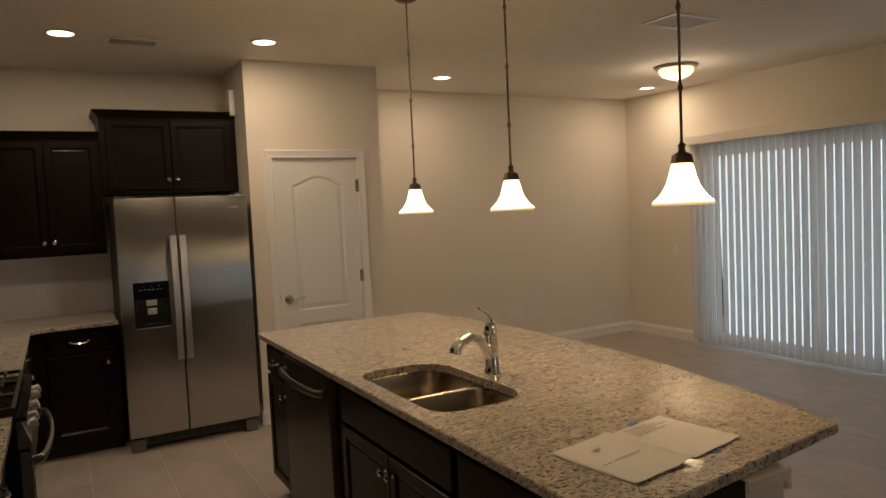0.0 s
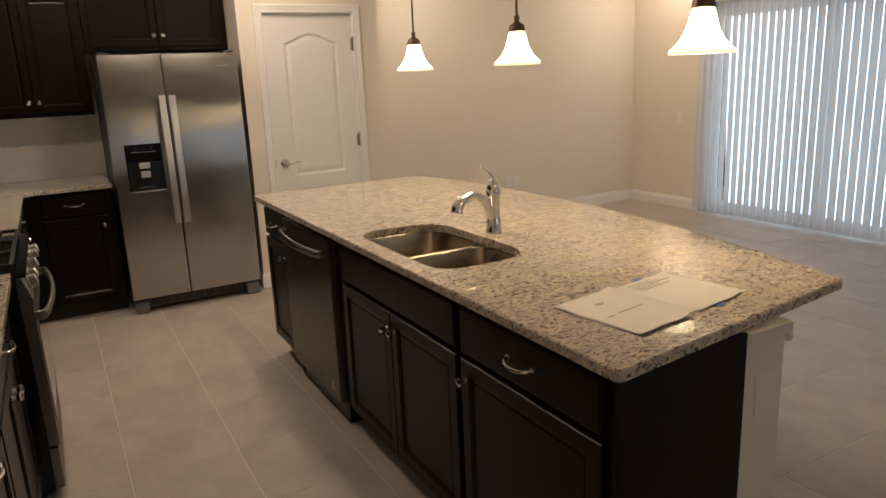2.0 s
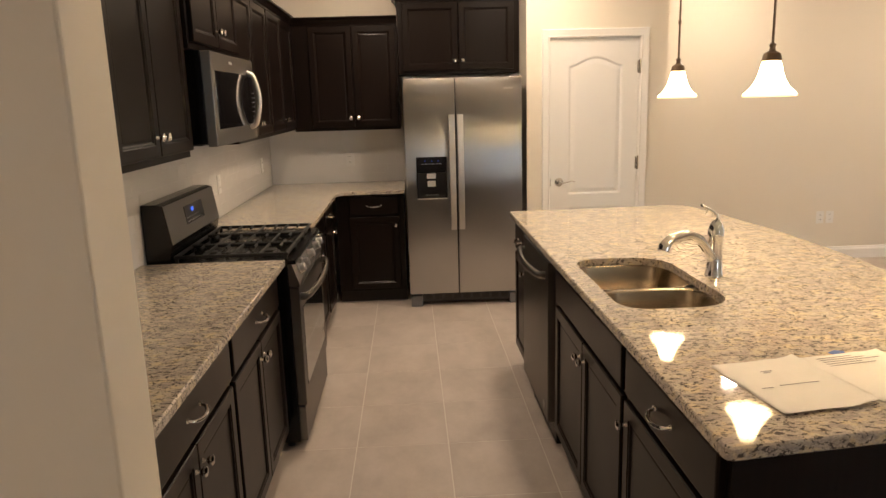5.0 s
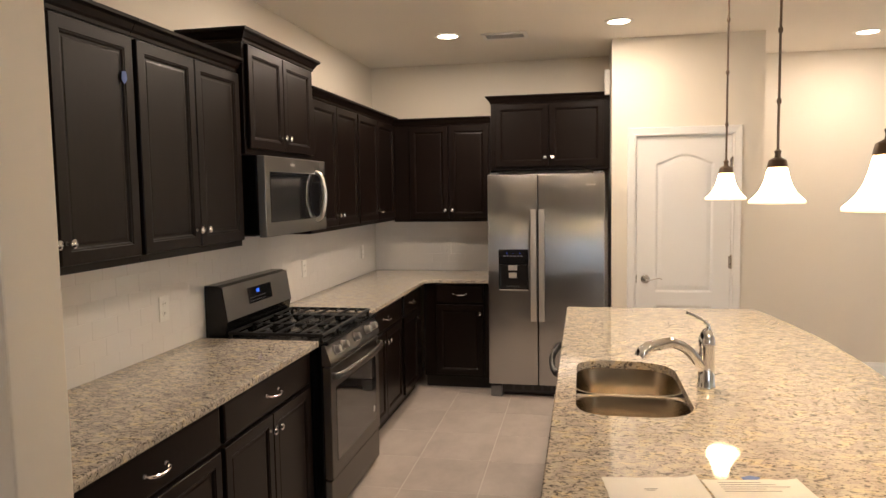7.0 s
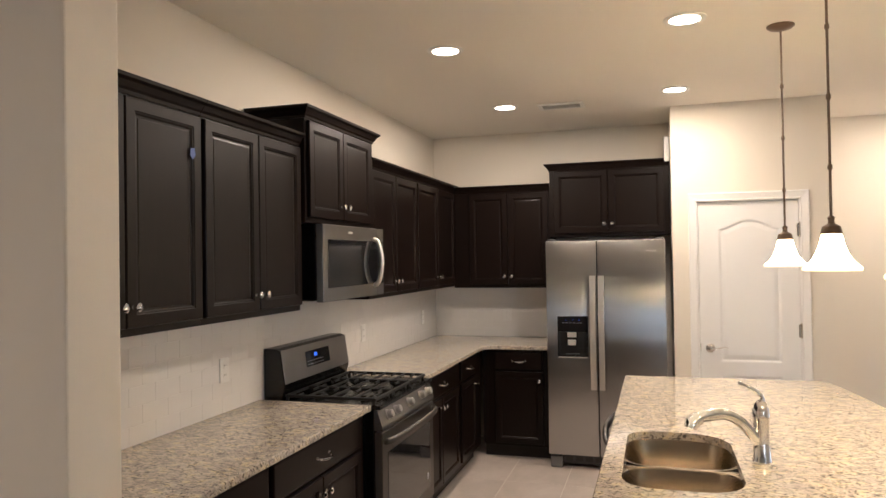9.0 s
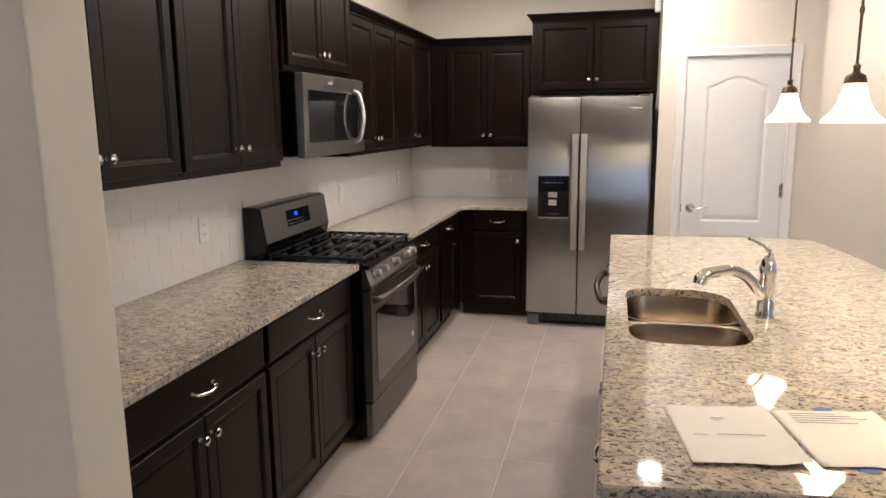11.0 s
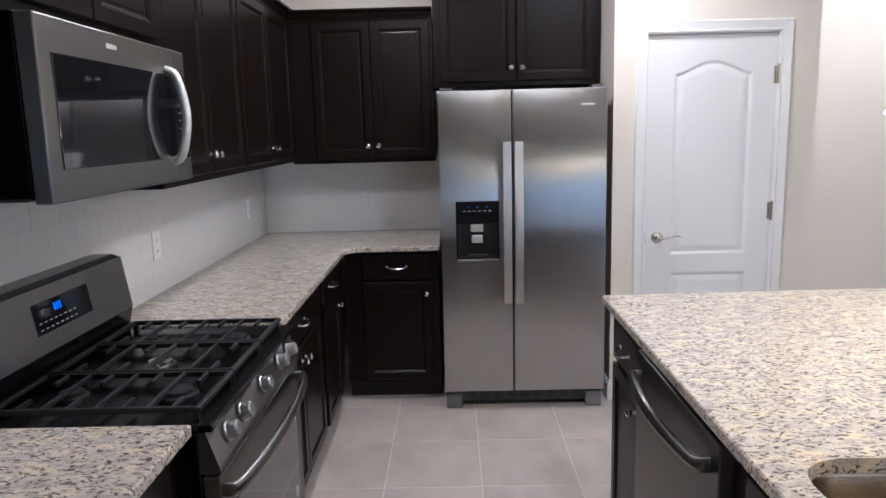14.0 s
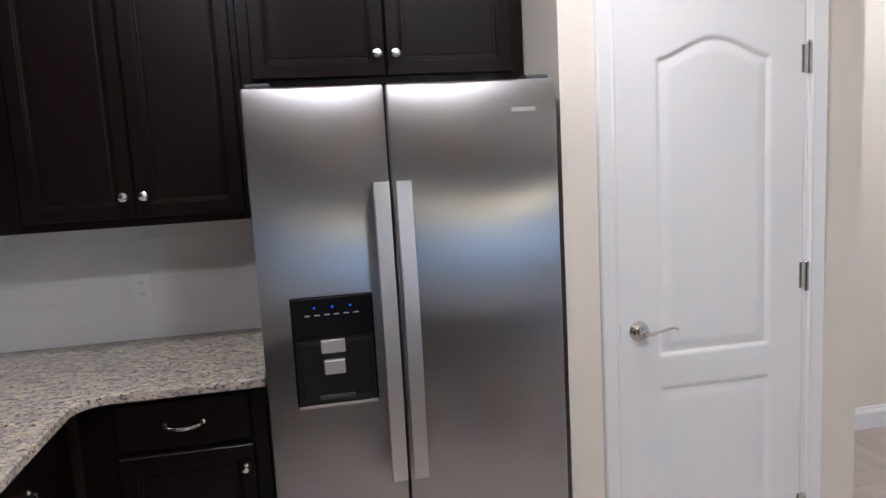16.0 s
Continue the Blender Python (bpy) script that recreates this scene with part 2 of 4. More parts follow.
def panel(w, h, rings, back=0.019):
    """A front of w by h whose face steps in and out: rings of (inset, depth); it faces -y, x from 0 to w, z from 0 to h."""
    bm = bmesh.new()
    loops = [[bm.verts.new(c) for c in ((0, back, 0), (w, back, 0), (w, back, h), (0, back, h))]]
    for i, d in rings:
        loops.append([bm.verts.new(c) for c in ((i, d, i), (w - i, d, i), (w - i, d, h - i), (i, d, h - i))])
    for a, b in zip(loops, loops[1:]):
        for k in range(4):
            bm.faces.new((a[k], a[(k + 1) % 4], b[(k + 1) % 4], b[k]))
    bm.faces.new(loops[-1]), bm.faces.new(loops[0][::-1])
    return bm


def inset(loop, d):
    """A flat counter-clockwise outline moved inwards by d."""
    out = []
    for k in range(len(loop)):
        a, b, c = Vector(loop[k - 1]), Vector(loop[k]), Vector(loop[(k + 1) % len(loop)])
        n1, n2 = (b - a).normalized(), (c - b).normalized()
        n1, n2 = Vector((-n1.y, n1.x)), Vector((-n2.y, n2.x))
        n = (n1 + n2).normalized()
        out.append(b + n * d / max(n.dot(n1), 0.3))
    return out


def round_corners(corners, steps=6):
    """Corners (x, y, radius) as an outline with rounded corners."""
    out = []
    for k, (x, y, r) in enumerate(corners):
        p, a, c = Vector((x, y)), Vector(corners[k - 1][:2]), Vector(corners[(k + 1) % len(corners)][:2])
        if r <= 0:
            out.append(p)
            continue
        u, v = (a - p).normalized(), (c - p).normalized()
        s, e = p + u * r, p + v * r
        for j in range(steps + 1):
            t = j / steps
            out.append((1 - t) ** 2 * s + 2 * t * (1 - t) * (p * 0.82 + (s + e) * 0.09) + t * t * e)
    return out


def slab(outer, z0, z1, r=0.004, hole=None):
    bm = bmesh.new()
    ins = inset(outer, r)
    levels = [(ins, z0), (outer, z0 + r), (outer, z1 - r), (ins, z1)]
    loops = [[bm.verts.new((p[0], p[1], z)) for p in line] for line, z in levels]
    for a, b in zip(loops, loops[1:]):
        for k in range(len(a)):
            bm.faces.new((a[k], a[(k + 1) % len(a)], b[(k + 1) % len(a)], b[k]))
    caps = [loops[0], loops[-1]]
    holes = [None, None]
    if hole:
        holes = [[bm.verts.new((p[0], p[1], z)) for p in hole] for z in (z0, z1)]
        for k in range(len(hole)):
            j = (k + 1) % len(hole)
            bm.faces.new((holes[0][k], holes[0][j], holes[1][j], holes[1][k]))
    for cap, inner in zip(caps, holes):
        edges = []
        for line in (cap, inner):
            if line:
                edges += [bm.edges.get((line[k], line[(k + 1) % len(line)])) or bm.edges.new((line[k], line[(k + 1) % len(line)])) for k in range(len(line))]
        bmesh.ops.triangle_fill(bm, use_beauty=True, edges=edges)
    return bm


def sweep(profile, path, closed=False):
    """A moulding: profile of (out, up) along flat points (x, y, z), out to the right of the way."""
    bm = bmesh.new()
    pts = [Vector(p) for p in path]
    rings = []
    for k, p in enumerate(pts):
        d1 = (p - pts[k - 1]).normalized() if k else None
        d2 = (pts[k + 1] - p).normalized() if k < len(pts) - 1 else None
        d1, d2 = d1 or d2, d2 or d1
        n1, n2 = Vector((d1.y, -d1.x, 0)), Vector((d2.y, -d2.x, 0))
        n = (n1 + n2).normalized()
        n = n / max(n.dot(n1), 0.3)
        rings.append([bm.verts.new(p + n * o + Vector((0, 0, u))) for o, u in profile])
    for a, b in zip(rings, rings[1:]):
        for k in range(len(profile)):
            j = (k + 1) % len(profile)
            bm.faces.new((a[k], a[j], b[j], b[k]))
    bm.faces.new(rings[0]), bm.faces.new(rings[-1][::-1])
    return bm


# ---- plan ----
WEST, NORTH, EAST, SOUTH, TOP = -0.79, 5.92, 6.01, -6.0, 2.745
PANTRY, PANTRY_X0, PANTRY_X1, FAR = 5.215, 1.305, 2.38, 6.17
WING_Y0, WING_Y1, WING_X = 1.0, 1.175, -0.135
SLIDE_Y0, SLIDE_Y1, SLIDE_TOP = 2.56, 5.14, 2.10
COUNTER = 0.914
STOVE_Y0, STOVE_Y1 = 2.885, 3.713
TH = 0.14


def structure(name, bm, mat, label):
    return tagged(part(name, bm, mat), label, name.split("_")[0], kind="structure")


structure("ground", box(-60, 60, -60, 60, -0.40, -0.20), grass_mat, "mown green lawn outside the sliding door")
patio = structure("pavement", box(EAST + 0.16, EAST + 3.2, 1.0, 6.3, -0.2, -0.06), patio_mat, "pale concrete patio outside the sliding door")
floor = structure("floor", box(WEST - 2.2, EAST, SOUTH, FAR, -0.15, -0.0012), grout, "light grout bed of the tiled floor")
structure("ceiling", box(WEST - 2.2, EAST + TH, SOUTH - TH, FAR + TH, TOP, TOP + 0.15), ceiling_paint, "textured cream painted ceiling")
wall_west = structure("wall_west", box(WEST - TH, WEST, WING_Y0, NORTH, 0, TOP), wall_paint, "cream painted kitchen wall behind the cabinets")
wall_north = structure("wall_north", box(WEST - TH, PANTRY_X0, NORTH, NORTH + TH, 0, TOP), wall_paint, "cream painted kitchen wall behind the refrigerator")
structure("wall_wing", box(WEST, WING_X, WING_Y0, WING_Y1, 0, TOP, 0.006), wall_paint, "cream painted end wall beside the counter")
structure("wall_hall_north", box(WEST - 2.2, WEST, WING_Y0, WING_Y1, 0, TOP), wall_paint, "cream painted wall of the hall")
structure("wall_hall_west", box(WEST - 2.2 - TH, WEST - 2.2, SOUTH, WING_Y0, 0, TOP), wall_paint, "cream painted wall of the hall")
W2X0, W2X1, W2Z0, W2Z1 = 4.8, 5.9, 0.75, 2.15
bm = box(WEST - 2.2, W2X0, SOUTH - TH, SOUTH, 0, TOP)
box(W2X1, EAST, SOUTH - TH, SOUTH, 0, TOP, bm=bm)
box(W2X0, W2X1, SOUTH - TH, SOUTH, 0, W2Z0, bm=bm)
box(W2X0, W2X1, SOUTH - TH, SOUTH, W2Z1, TOP, bm=bm)
structure("wall_south", bm, wall_paint, "cream painted wall opposite the kitchen")
win2 = thing("window_2", "white framed window in the wall opposite", "window", pose(0, SOUTH - 0.09, 0), kind="structure")
for x0, x1 in ((W2X0, (W2X0 + W2X1) / 2), ((W2X0 + W2X1) / 2, W2X1)):
    bm = box(x0, x0 + 0.05, 0, 0.05, W2Z0, W2Z1)
    box(x1 - 0.05, x1, 0, 0.05, W2Z0, W2Z1, bm=bm)
    box(x0 + 0.05, x1 - 0.05, 0, 0.05, W2Z0, W2Z0 + 0.05, bm=bm)
    box(x0 + 0.05, x1 - 0.05, 0, 0.05, W2Z1 - 0.05, W2Z1, bm=bm)
    sash = part("window_frame", bm, trim_paint, win2)
    pane = part("pane", box(x0 + 0.05, x1 - 0.05, 0.02, 0.026, W2Z0 + 0.05, W2Z1 - 0.05), pane_glass, sash)
    pane.visible_shadow = False
part("window_sill", box(W2X0 - 0.03, W2X1 + 0.03, 0.05, 0.13, W2Z0 - 0.02, W2Z0 - 0.001, 0.004), trim_paint, win2)
lamp("daylight_south", "AREA", ((W2X0 + W2X1) / 2, SOUTH - 0.25, 1.5), SOUTH_W, (0.90, 0.95, 1.0), 1.1, ((W2X0 + W2X1) / 2, SOUTH + 2, 1.3), 1.5)
structure("wall_far", box(PANTRY_X1, EAST, FAR, FAR + TH, 0, TOP), wall_paint, "cream painted far wall of the living room")
structure("wall_pantry_side", box(PANTRY_X1 - 0.11, PANTRY_X1, PANTRY + TH, FAR + TH, 0, TOP), wall_paint, "cream painted side wall of the pantry")
structure("wall_niche_side", box(PANTRY_X0, PANTRY_X0 + 0.11, PANTRY + TH, NORTH + TH, 0, TOP), wall_paint, "cream painted wall beside the refrigerator")

# pantry wall with its doorway
DOOR_X0, DOOR_X1, DOOR_TOP = 1.487, 2.169, 2.012
bm = box(PANTRY_X0, DOOR_X0 - 0.02, PANTRY, PANTRY + TH, 0, TOP)
box(DOOR_X1 + 0.02, PANTRY_X1, PANTRY, PANTRY + TH, 0, TOP, bm=bm)
box(DOOR_X0 - 0.02, DOOR_X1 + 0.02, PANTRY, PANTRY + TH, DOOR_TOP + 0.02, TOP, bm=bm)
structure("wall_pantry", bm, wall_paint, "cream painted wall round the pantry door")
# slider wall with its opening
bm = box(EAST, EAST + TH, SOUTH, SLIDE_Y0, 0, TOP)
box(EAST, EAST + TH, SLIDE_Y1, FAR + TH, 0, TOP, bm=bm)
box(EAST, EAST + TH, SLIDE_Y0, SLIDE_Y1, SLIDE_TOP, TOP, bm=bm)
structure("wall_east", bm, wall_paint, "cream painted wall round the sliding glass door")

BASE = [(0, 0), (0.014, 0), (0.014, 0.085), (0.011, 0.095), (0.007, 0.102), (0.005, 0.115), (0, 0.118)]


def baseboard(path):
    structure("baseboard", sweep(BASE, path), trim_paint, "white painted wooden baseboard along the wall")


baseboard([(PANTRY_X1, PANTRY + 0.002, 0), (PANTRY_X1, FAR - 0.0, 0), (EAST, FAR, 0), (EAST, SLIDE_Y1 + 0.02, 0)])
baseboard([(PANTRY_X0, PANTRY + 0.3, 0), (PANTRY_X0, PANTRY, 0), (DOOR_X0 - 0.072, PANTRY, 0)])
baseboard([(DOOR_X1 + 0.072, PANTRY, 0), (PANTRY_X1, PANTRY, 0), (PANTRY_X1, PANTRY + 0.004, 0)])
baseboard([(EAST, SLIDE_Y0, 0), (EAST, SOUTH, 0), (WEST - 2.2, SOUTH, 0)])
baseboard([(WEST - 2.2, WING_Y0, 0), (WING_X, WING_Y0, 0), (WING_X, WING_Y1, 0)])


# ---- pantry door ----
def arched_panel_height(x, z, w):
    """How deep the moulded face of the two-panel door lies at x, z."""
    def moulded(d):
        return np.where(d < 0, 0, np.where(d < 0.012, d / 0.012 * 0.009, np.where(d < 0.045, 0.009 - (d - 0.012) / 0.033 * 0.007, 0.002)))
    side = np.minimum(x - 0.142, w - 0.125 - x)
    t = (x - w / 2 - 0.0085) / (w / 2 - 0.1335)
    arch = 1.802 + 0.065 * np.where(np.abs(t) < 1, 0.5 + 0.5 * np.cos(np.pi * np.clip(t, -1, 1)), 0) ** 0.85
    upper = np.minimum(np.minimum(side, z - 0.830), (arch - z) * 0.93)
    lower = np.minimum(np.minimum(side, z - 0.20), 0.722 - z)
    return np.maximum(moulded(upper), moulded(lower))


def grid_sheet(w, h, step, depth_at, thick):
    nx, nz = int(w / step) + 1, int(h / step) + 1
    xs, zs = np.linspace(0, w, nx), np.linspace(0, h, nz)
    gx, gz = np.meshgrid(xs, zs)
    d = depth_at(gx, gz, w)
    co = np.stack([gx, d, gz], -1).reshape(-1, 3)
    i = np.arange(nx * nz).reshape(nz, nx)
    faces = np.stack([i[:-1, :-1], i[:-1, 1:], i[1:, 1:], i[1:, :-1]], -1).reshape(-1, 4)
    me = bpy.data.meshes.new("leaf_face")
    me.from_pydata(co.tolist(), [], faces.tolist())
    bm = bmesh.new()
    bm.from_mesh(me)
    bpy.data.meshes.remove(me)
    return box(0.0, w, 0.0105, thick, 0, h, bm=bm) if thick else bm


door = thing("door_1", "closed white two-panel arched-top pantry door", "door", pose(DOOR_X0 + 0.003, PANTRY + 0.012, 0.008), kind="structure")
DW, DH = DOOR_X1 - DOOR_X0 - 0.006, DOOR_TOP - 0.012
bm = grid_sheet(DW, DH, 0.006, arched_panel_height, 0.035)
for x in (0.0, DW):
    box(x - 0.0004, x + 0.0004, 0, 0.0105, 0, DH, bm=bm)
leaf = part("door_leaf", bm, door_paint, door, "white moulded door leaf with two panels", smooth=True)
lever = part("door_handle", lathe([(0, 0), (0.034, 0), (0.034, 0.004), (0.028, 0.010), (0.014, 0.013), (0.012, 0.045), (0, 0.047)], m=pose(0.068, 0, 0.925, 90)), nickel, door, "satin nickel lever handle", smooth=True)
part("lever", tube(bend([(0.068, -0.042, 0.925), (0.095, -0.046, 0.922), (0.13, -0.047, 0.930), (0.165, -0.045, 0.936), (0.185, -0.043, 0.930)]), [0.008] * 9 + [0.0065] * 16 + [0.006] * 8, flat=0.7), nickel, lever, smooth=True)
part("latch_plate", box(-0.0015, 0.004, -0.001, 0.004, 0.895, 0.955), nickel, door)
for z in (0.22, 1.06, 1.785):
    hinge = box(DW - 0.012, DW + 0.006, -0.0025, 0.004, z - 0.045, z + 0.045)
    lathe([(0, -0.05), (0.009, -0.05), (0.009, 0.05), (0.005, 0.056), (0, 0.060)], 12, pose(DW + 0.003, -0.018, z), hinge)
    part("hinge", hinge, nickel, door, "satin nickel hinge")
CAS = [(0, 0), (0.062, 0), (0.062, -0.012), (0.056, -0.017), (0.030, -0.013), (0.014, -0.011), (0.008, -0.014), (0.0, -0.010)]


def casing(x0, x1, top, y):
    """Moulded trim round an opening: left, head and right in one mesh, mitred."""
    bm = bmesh.new()
    path = [((x0, 0), (-1, 0)), ((x0, top), (-1, 1)), ((x1, top), (1, 1)), ((x1, 0), (1, 0))]
    rings = [[bm.verts.new((p[0] + n[0] * o, y + d, p[1] + n[1] * o)) for o, d in CAS] for p, n in path]
    for a, b in zip(rings, rings[1:]):
        for k in range(len(CAS)):
            j = (k + 1) % len(CAS)
            bm.faces.new((a[k], a[j], b[j], b[k]))
    bm.faces.new(rings[0]), bm.faces.new(rings[-1])
    return bm


structure("trim", casing(DOOR_X0 - 0.004, DOOR_X1 + 0.004, DOOR_TOP + 0.004, PANTRY), trim_paint, "white moulded casing round the pantry door")
bm = box(DOOR_X0 - 0.02, DOOR_X0, PANTRY + 0.001, PANTRY + TH, 0, DOOR_TOP)
box(DOOR_X1, DOOR_X1 + 0.02, PANTRY + 0.001, PANTRY + TH, 0, DOOR_TOP, bm=bm)
box(DOOR_X0 - 0.02, DOOR_X1 + 0.02, PANTRY + 0.001, PANTRY + TH, DOOR_TOP, DOOR_TOP + 0.02, bm=bm)
structure("trim_jamb", bm, trim_paint, "white door jamb of the pantry doorway")

# ---- sliding door and blind ----
win = thing("window_1", "white framed sliding glass patio door behind a blind", "window", pose(EAST + 0.05, 0, 0), kind="structure")
bm = box(0, 0.08, SLIDE_Y0, SLIDE_Y1, SLIDE_TOP - 0.05, SLIDE_TOP)
box(0, 0.08, SLIDE_Y0, SLIDE_Y1, -0.01, 0.035, bm=bm)
for y in (SLIDE_Y0, SLIDE_Y1 - 0.05):
    box(0, 0.08, y, y + 0.05, 0.035, SLIDE_TOP - 0.05, bm=bm)
part("window_frame", bm, trim_paint, win)
mid = (SLIDE_Y0 + SLIDE_Y1) / 2
for k, (y0, y1) in enumerate(((SLIDE_Y0 + 0.05, mid + 0.03), (mid - 0.03, SLIDE_Y1 - 0.05))):
    x = 0.012 + 0.032 * k
    bm = box(x, x + 0.028, y0, y0 + 0.06, 0.036, SLIDE_TOP - 0.051)
    box(x, x + 0.028, y1 - 0.06, y1, 0.036, SLIDE_TOP - 0.051, bm=bm)
    box(x, x + 0.028, y0 + 0.06, y1 - 0.06, 0.036, 0.12, bm=bm)
    box(x, x + 0.028, y0 + 0.06, y1 - 0.06, SLIDE_TOP - 0.12, SLIDE_TOP - 0.051, bm=bm)
    sash = part("sash", bm, trim_paint, win)
    pane = part("pane", box(x + 0.011, x + 0.017, y0 + 0.06, y1 - 0.06, 0.12, SLIDE_TOP - 0.12), pane_glass, sash)
    pane.visible_shadow = False
daylight = lamp("daylight", "AREA", (EAST + 0.35, mid, 1.05), SKY_W, (0.78, 0.91, 1.0), SLIDE_Y1 - SLIDE_Y0, (EAST - 1, mid, 1.0), 2.0)

blind = thing("vertical_blind", "closed white vinyl vertical blind over the sliding door", "blind", pose(EAST - 0.075, 0, 0))
BL0, BL1, BLTOP = 2.48, 5.19, 2.17
bm = box(-0.055, 0.074, BL0 - 0.02, BL1 + 0.02, BLTOP + 0.0, BLTOP + 0.012)
box(-0.066, -0.055, BL0 - 0.02, BL1 + 0.02, BLTOP - 0.06, BLTOP + 0.03, 0.002, bm)
part("valance", bm, material("valance_vinyl", (0.78, 0.72, 0.64), 0.5), blind, "cream valance")
part("headrail", box(-0.022, 0.022, BL0, BL1, BLTOP - 0.04, BLTOP - 0.001, 0.003), white_plastic, blind)
SL = bmesh.new()
ring = [[SL.verts.new((0.010 * (1 - (2 * k / 8 - 1) ** 2) + e, 0.089 * (k / 8 - 0.5), z)) for k in range(9)] for e, z in ((0, 0), (0, BLTOP - 0.085))]
for k in range(8):
    SL.faces.new((ring[0][k], ring[0][k + 1], ring[1][k + 1], ring[1][k]))
slat_me = finish("slat", SL, slat_mat, True)
count = int((BL1 - BL0) / 0.079)
for k in range(count):
    y = BL1 - 0.045 - k * 0.079
    part("slat", slat_me, slat_mat, blind, at=pose(0, y, 0.035, 0, 0, -17 + random.uniform(-1.5, 1.5)))

# ---- cabinets ----
LEAF = [(0.0, 0.004), (0.003, 0.0), (0.043, 0.0), (0.046, 0.003), (0.050, 0.0035), (0.055, 0.009), (0.062, 0.0095), (0.067, 0.008)]
SLABF = [(0.0, 0.005), (0.005, 0.001), (0.010, 0.0)]
KNOB = [(0, 0), (0.008, 0), (0.006, 0.006), (0.0055, 0.012), (0.011, 0.017), (0.0155, 0.022), (0.0150, 0.027), (0.009, 0.031), (0, 0.032)]
knob_me = finish("knob", lathe(KNOB, 16, pose(0, 0, 0, 90)), chrome, True)
_pull = tube(bend([(-0.055, 0, 0), (-0.048, -0.018, -0.004), (-0.025, -0.028, -0.007), (0, -0.031, -0.008), (0.025, -0.028, -0.007), (0.048, -0.018, -0.004), (0.055, 0, 0)], 4), [0.0045] * 4 + [0.0055] * 17 + [0.0045] * 4, 10)
for s in (-1, 1):
    lathe([(0, 0), (0.008, 0), (0.007, 0.004), (0, 0.005)], 12, pose(s * 0.055, 0, 0, 90), _pull)
pull_me = finish("pull", _pull, chrome, True)
GAP = 0.012


def add_door(parent, x, z, w, h, knob=None):
    leaf = part("door", panel(w, h, LEAF), wood, parent, at=pose(x, 0, z))
    if knob:
        part("knob", knob_me, chrome, leaf, "polished chrome knob", at=pose(knob[0], 0, knob[1]))
    return leaf


def add_drawer(parent, x, z, w, h, pull=True):
    front = part("drawer_front", panel(w, h, SLABF), wood, parent, at=pose(x, 0, z))
    if pull:
        part("pull", pull_me, chrome, front, "polished chrome bow pull", at=pose(w / 2, 0, h / 2))
    return front


CROWN = [(0, 0), (0.006, 0), (0.008, 0.012), (0.016, 0.020), (0.026, 0.040), (0.040, 0.048), (0.042, 0.060), (0, 0.060)]


def upper(name, m, w, h, depth, doors, label, ends=(True, True), fill=(0.0, 0.0), group="wall cabinets"):
    """A wall cabinet with doors, facing -y; its base is at z 0, its doors stand 19 mm proud."""
    t = thing(name, label, "cabinet", m, group)
    part("body", box(0, w, 0.020, depth, 0, h, 0.002), wood, t)
    a, b = fill[0] + 0.012, w - fill[1] - 0.012
    n = doors
    each = (b - a - (n - 1) * 0.006) / n
    for k in range(n):
        x = a + k * (each + 0.006)
        kx = each - 0.028 if (k % 2 == 0 and n > 1) else 0.028
        add_door(t, x, 0.028, each, h - 0.040, (kx, 0.070))
    path = []
    path.append((0.0, depth, h - 0.002))
    path.append((0.0, 0.02, h - 0.002))
    path.append((w, 0.02, h - 0.002))
    path.append((w, depth, h - 0.002))
    if not ends[0]:
        path = path[1:]
    if not ends[1]:
        path = path[:-1]
    part("crown_moulding", sweep(CROWN, path), wood, t)
    return t


def base(name, m, w, depth, doors, label, drawer=True, pulls=True, fill=(0.0, 0.0), height=0.882, single_knob_right=True, group="base cabinets"):
    t = thing(name, label, "cabinet", m, group)
    part("body", box(0, w, 0.020, depth, 0.105, height, 0.001), wood, t)
    if height < 0.8:
        part("rail", box(0, w, 0.020, 0.045, height + 0.0005, 0.882), wood, t)
    part("toe_kick", box(0.0, w, 0.085, depth, 0.0, 0.1045), kick_wood, t)
    a, b = fill[0] + 0.014, w - fill[1] - 0.014
    if drawer:
        add_drawer(t, a, 0.720, b - a, 0.147, pulls)
    top = 0.702 if drawer else 0.855
    each = (b - a - (doors - 1) * 0.006) / doors
    for k in range(doors):
        kx = each - 0.028 if ((k % 2 == 0 and doors > 1) or (doors == 1 and single_knob_right)) else 0.028
        add_door(t, a + k * (each + 0.006), 0.125, each, top - 0.125, (kx, top - 0.125 - 0.065))
    return t


def on_west(x, y, z=0.0):
    return pose(x, y, z, 0, 0, 90)


UPF, UPD = -0.485, 0.303
up_label = "espresso-stained wooden wall cabinet with two panelled doors"
upper("wall_cabinet", on_west(UPF, 1.178, 1.382), 0.832, 0.815, UPD, 2, up_label + ", beside the end wall", (False, False))
upper("wall_cabinet", on_west(UPF, 2.012, 1.382), 0.789, 0.815, UPD, 2, up_label + ", next to the microwave", (False, False))
MWF = -0.452
upper("wall_cabinet", on_west(MWF, 2.803, 1.816), 0.863, 0.522, 0.336, 2, "raised espresso-stained wooden cabinet above the microwave", fill=(0.008, 0.05))
upper("wall_cabinet", on_west(UPF, 3.668, 1.382), 0.890, 0.815, UPD, 2, up_label + " past the microwave", (False, False))
upper("wall_cabinet", on_west(UPF, 4.560, 1.382), 1.045, 0.815, UPD, 2, up_label + " in the room corner", (False, False), (0.0, 0.06))
NUF = 5.548
upper("wall_cabinet", pose(-0.503, NUF, 1.368), 0.842, 0.815, NORTH - NUF - 0.002, 2, up_label + " above the corner counter", (False, False), (0.132, 0.008))
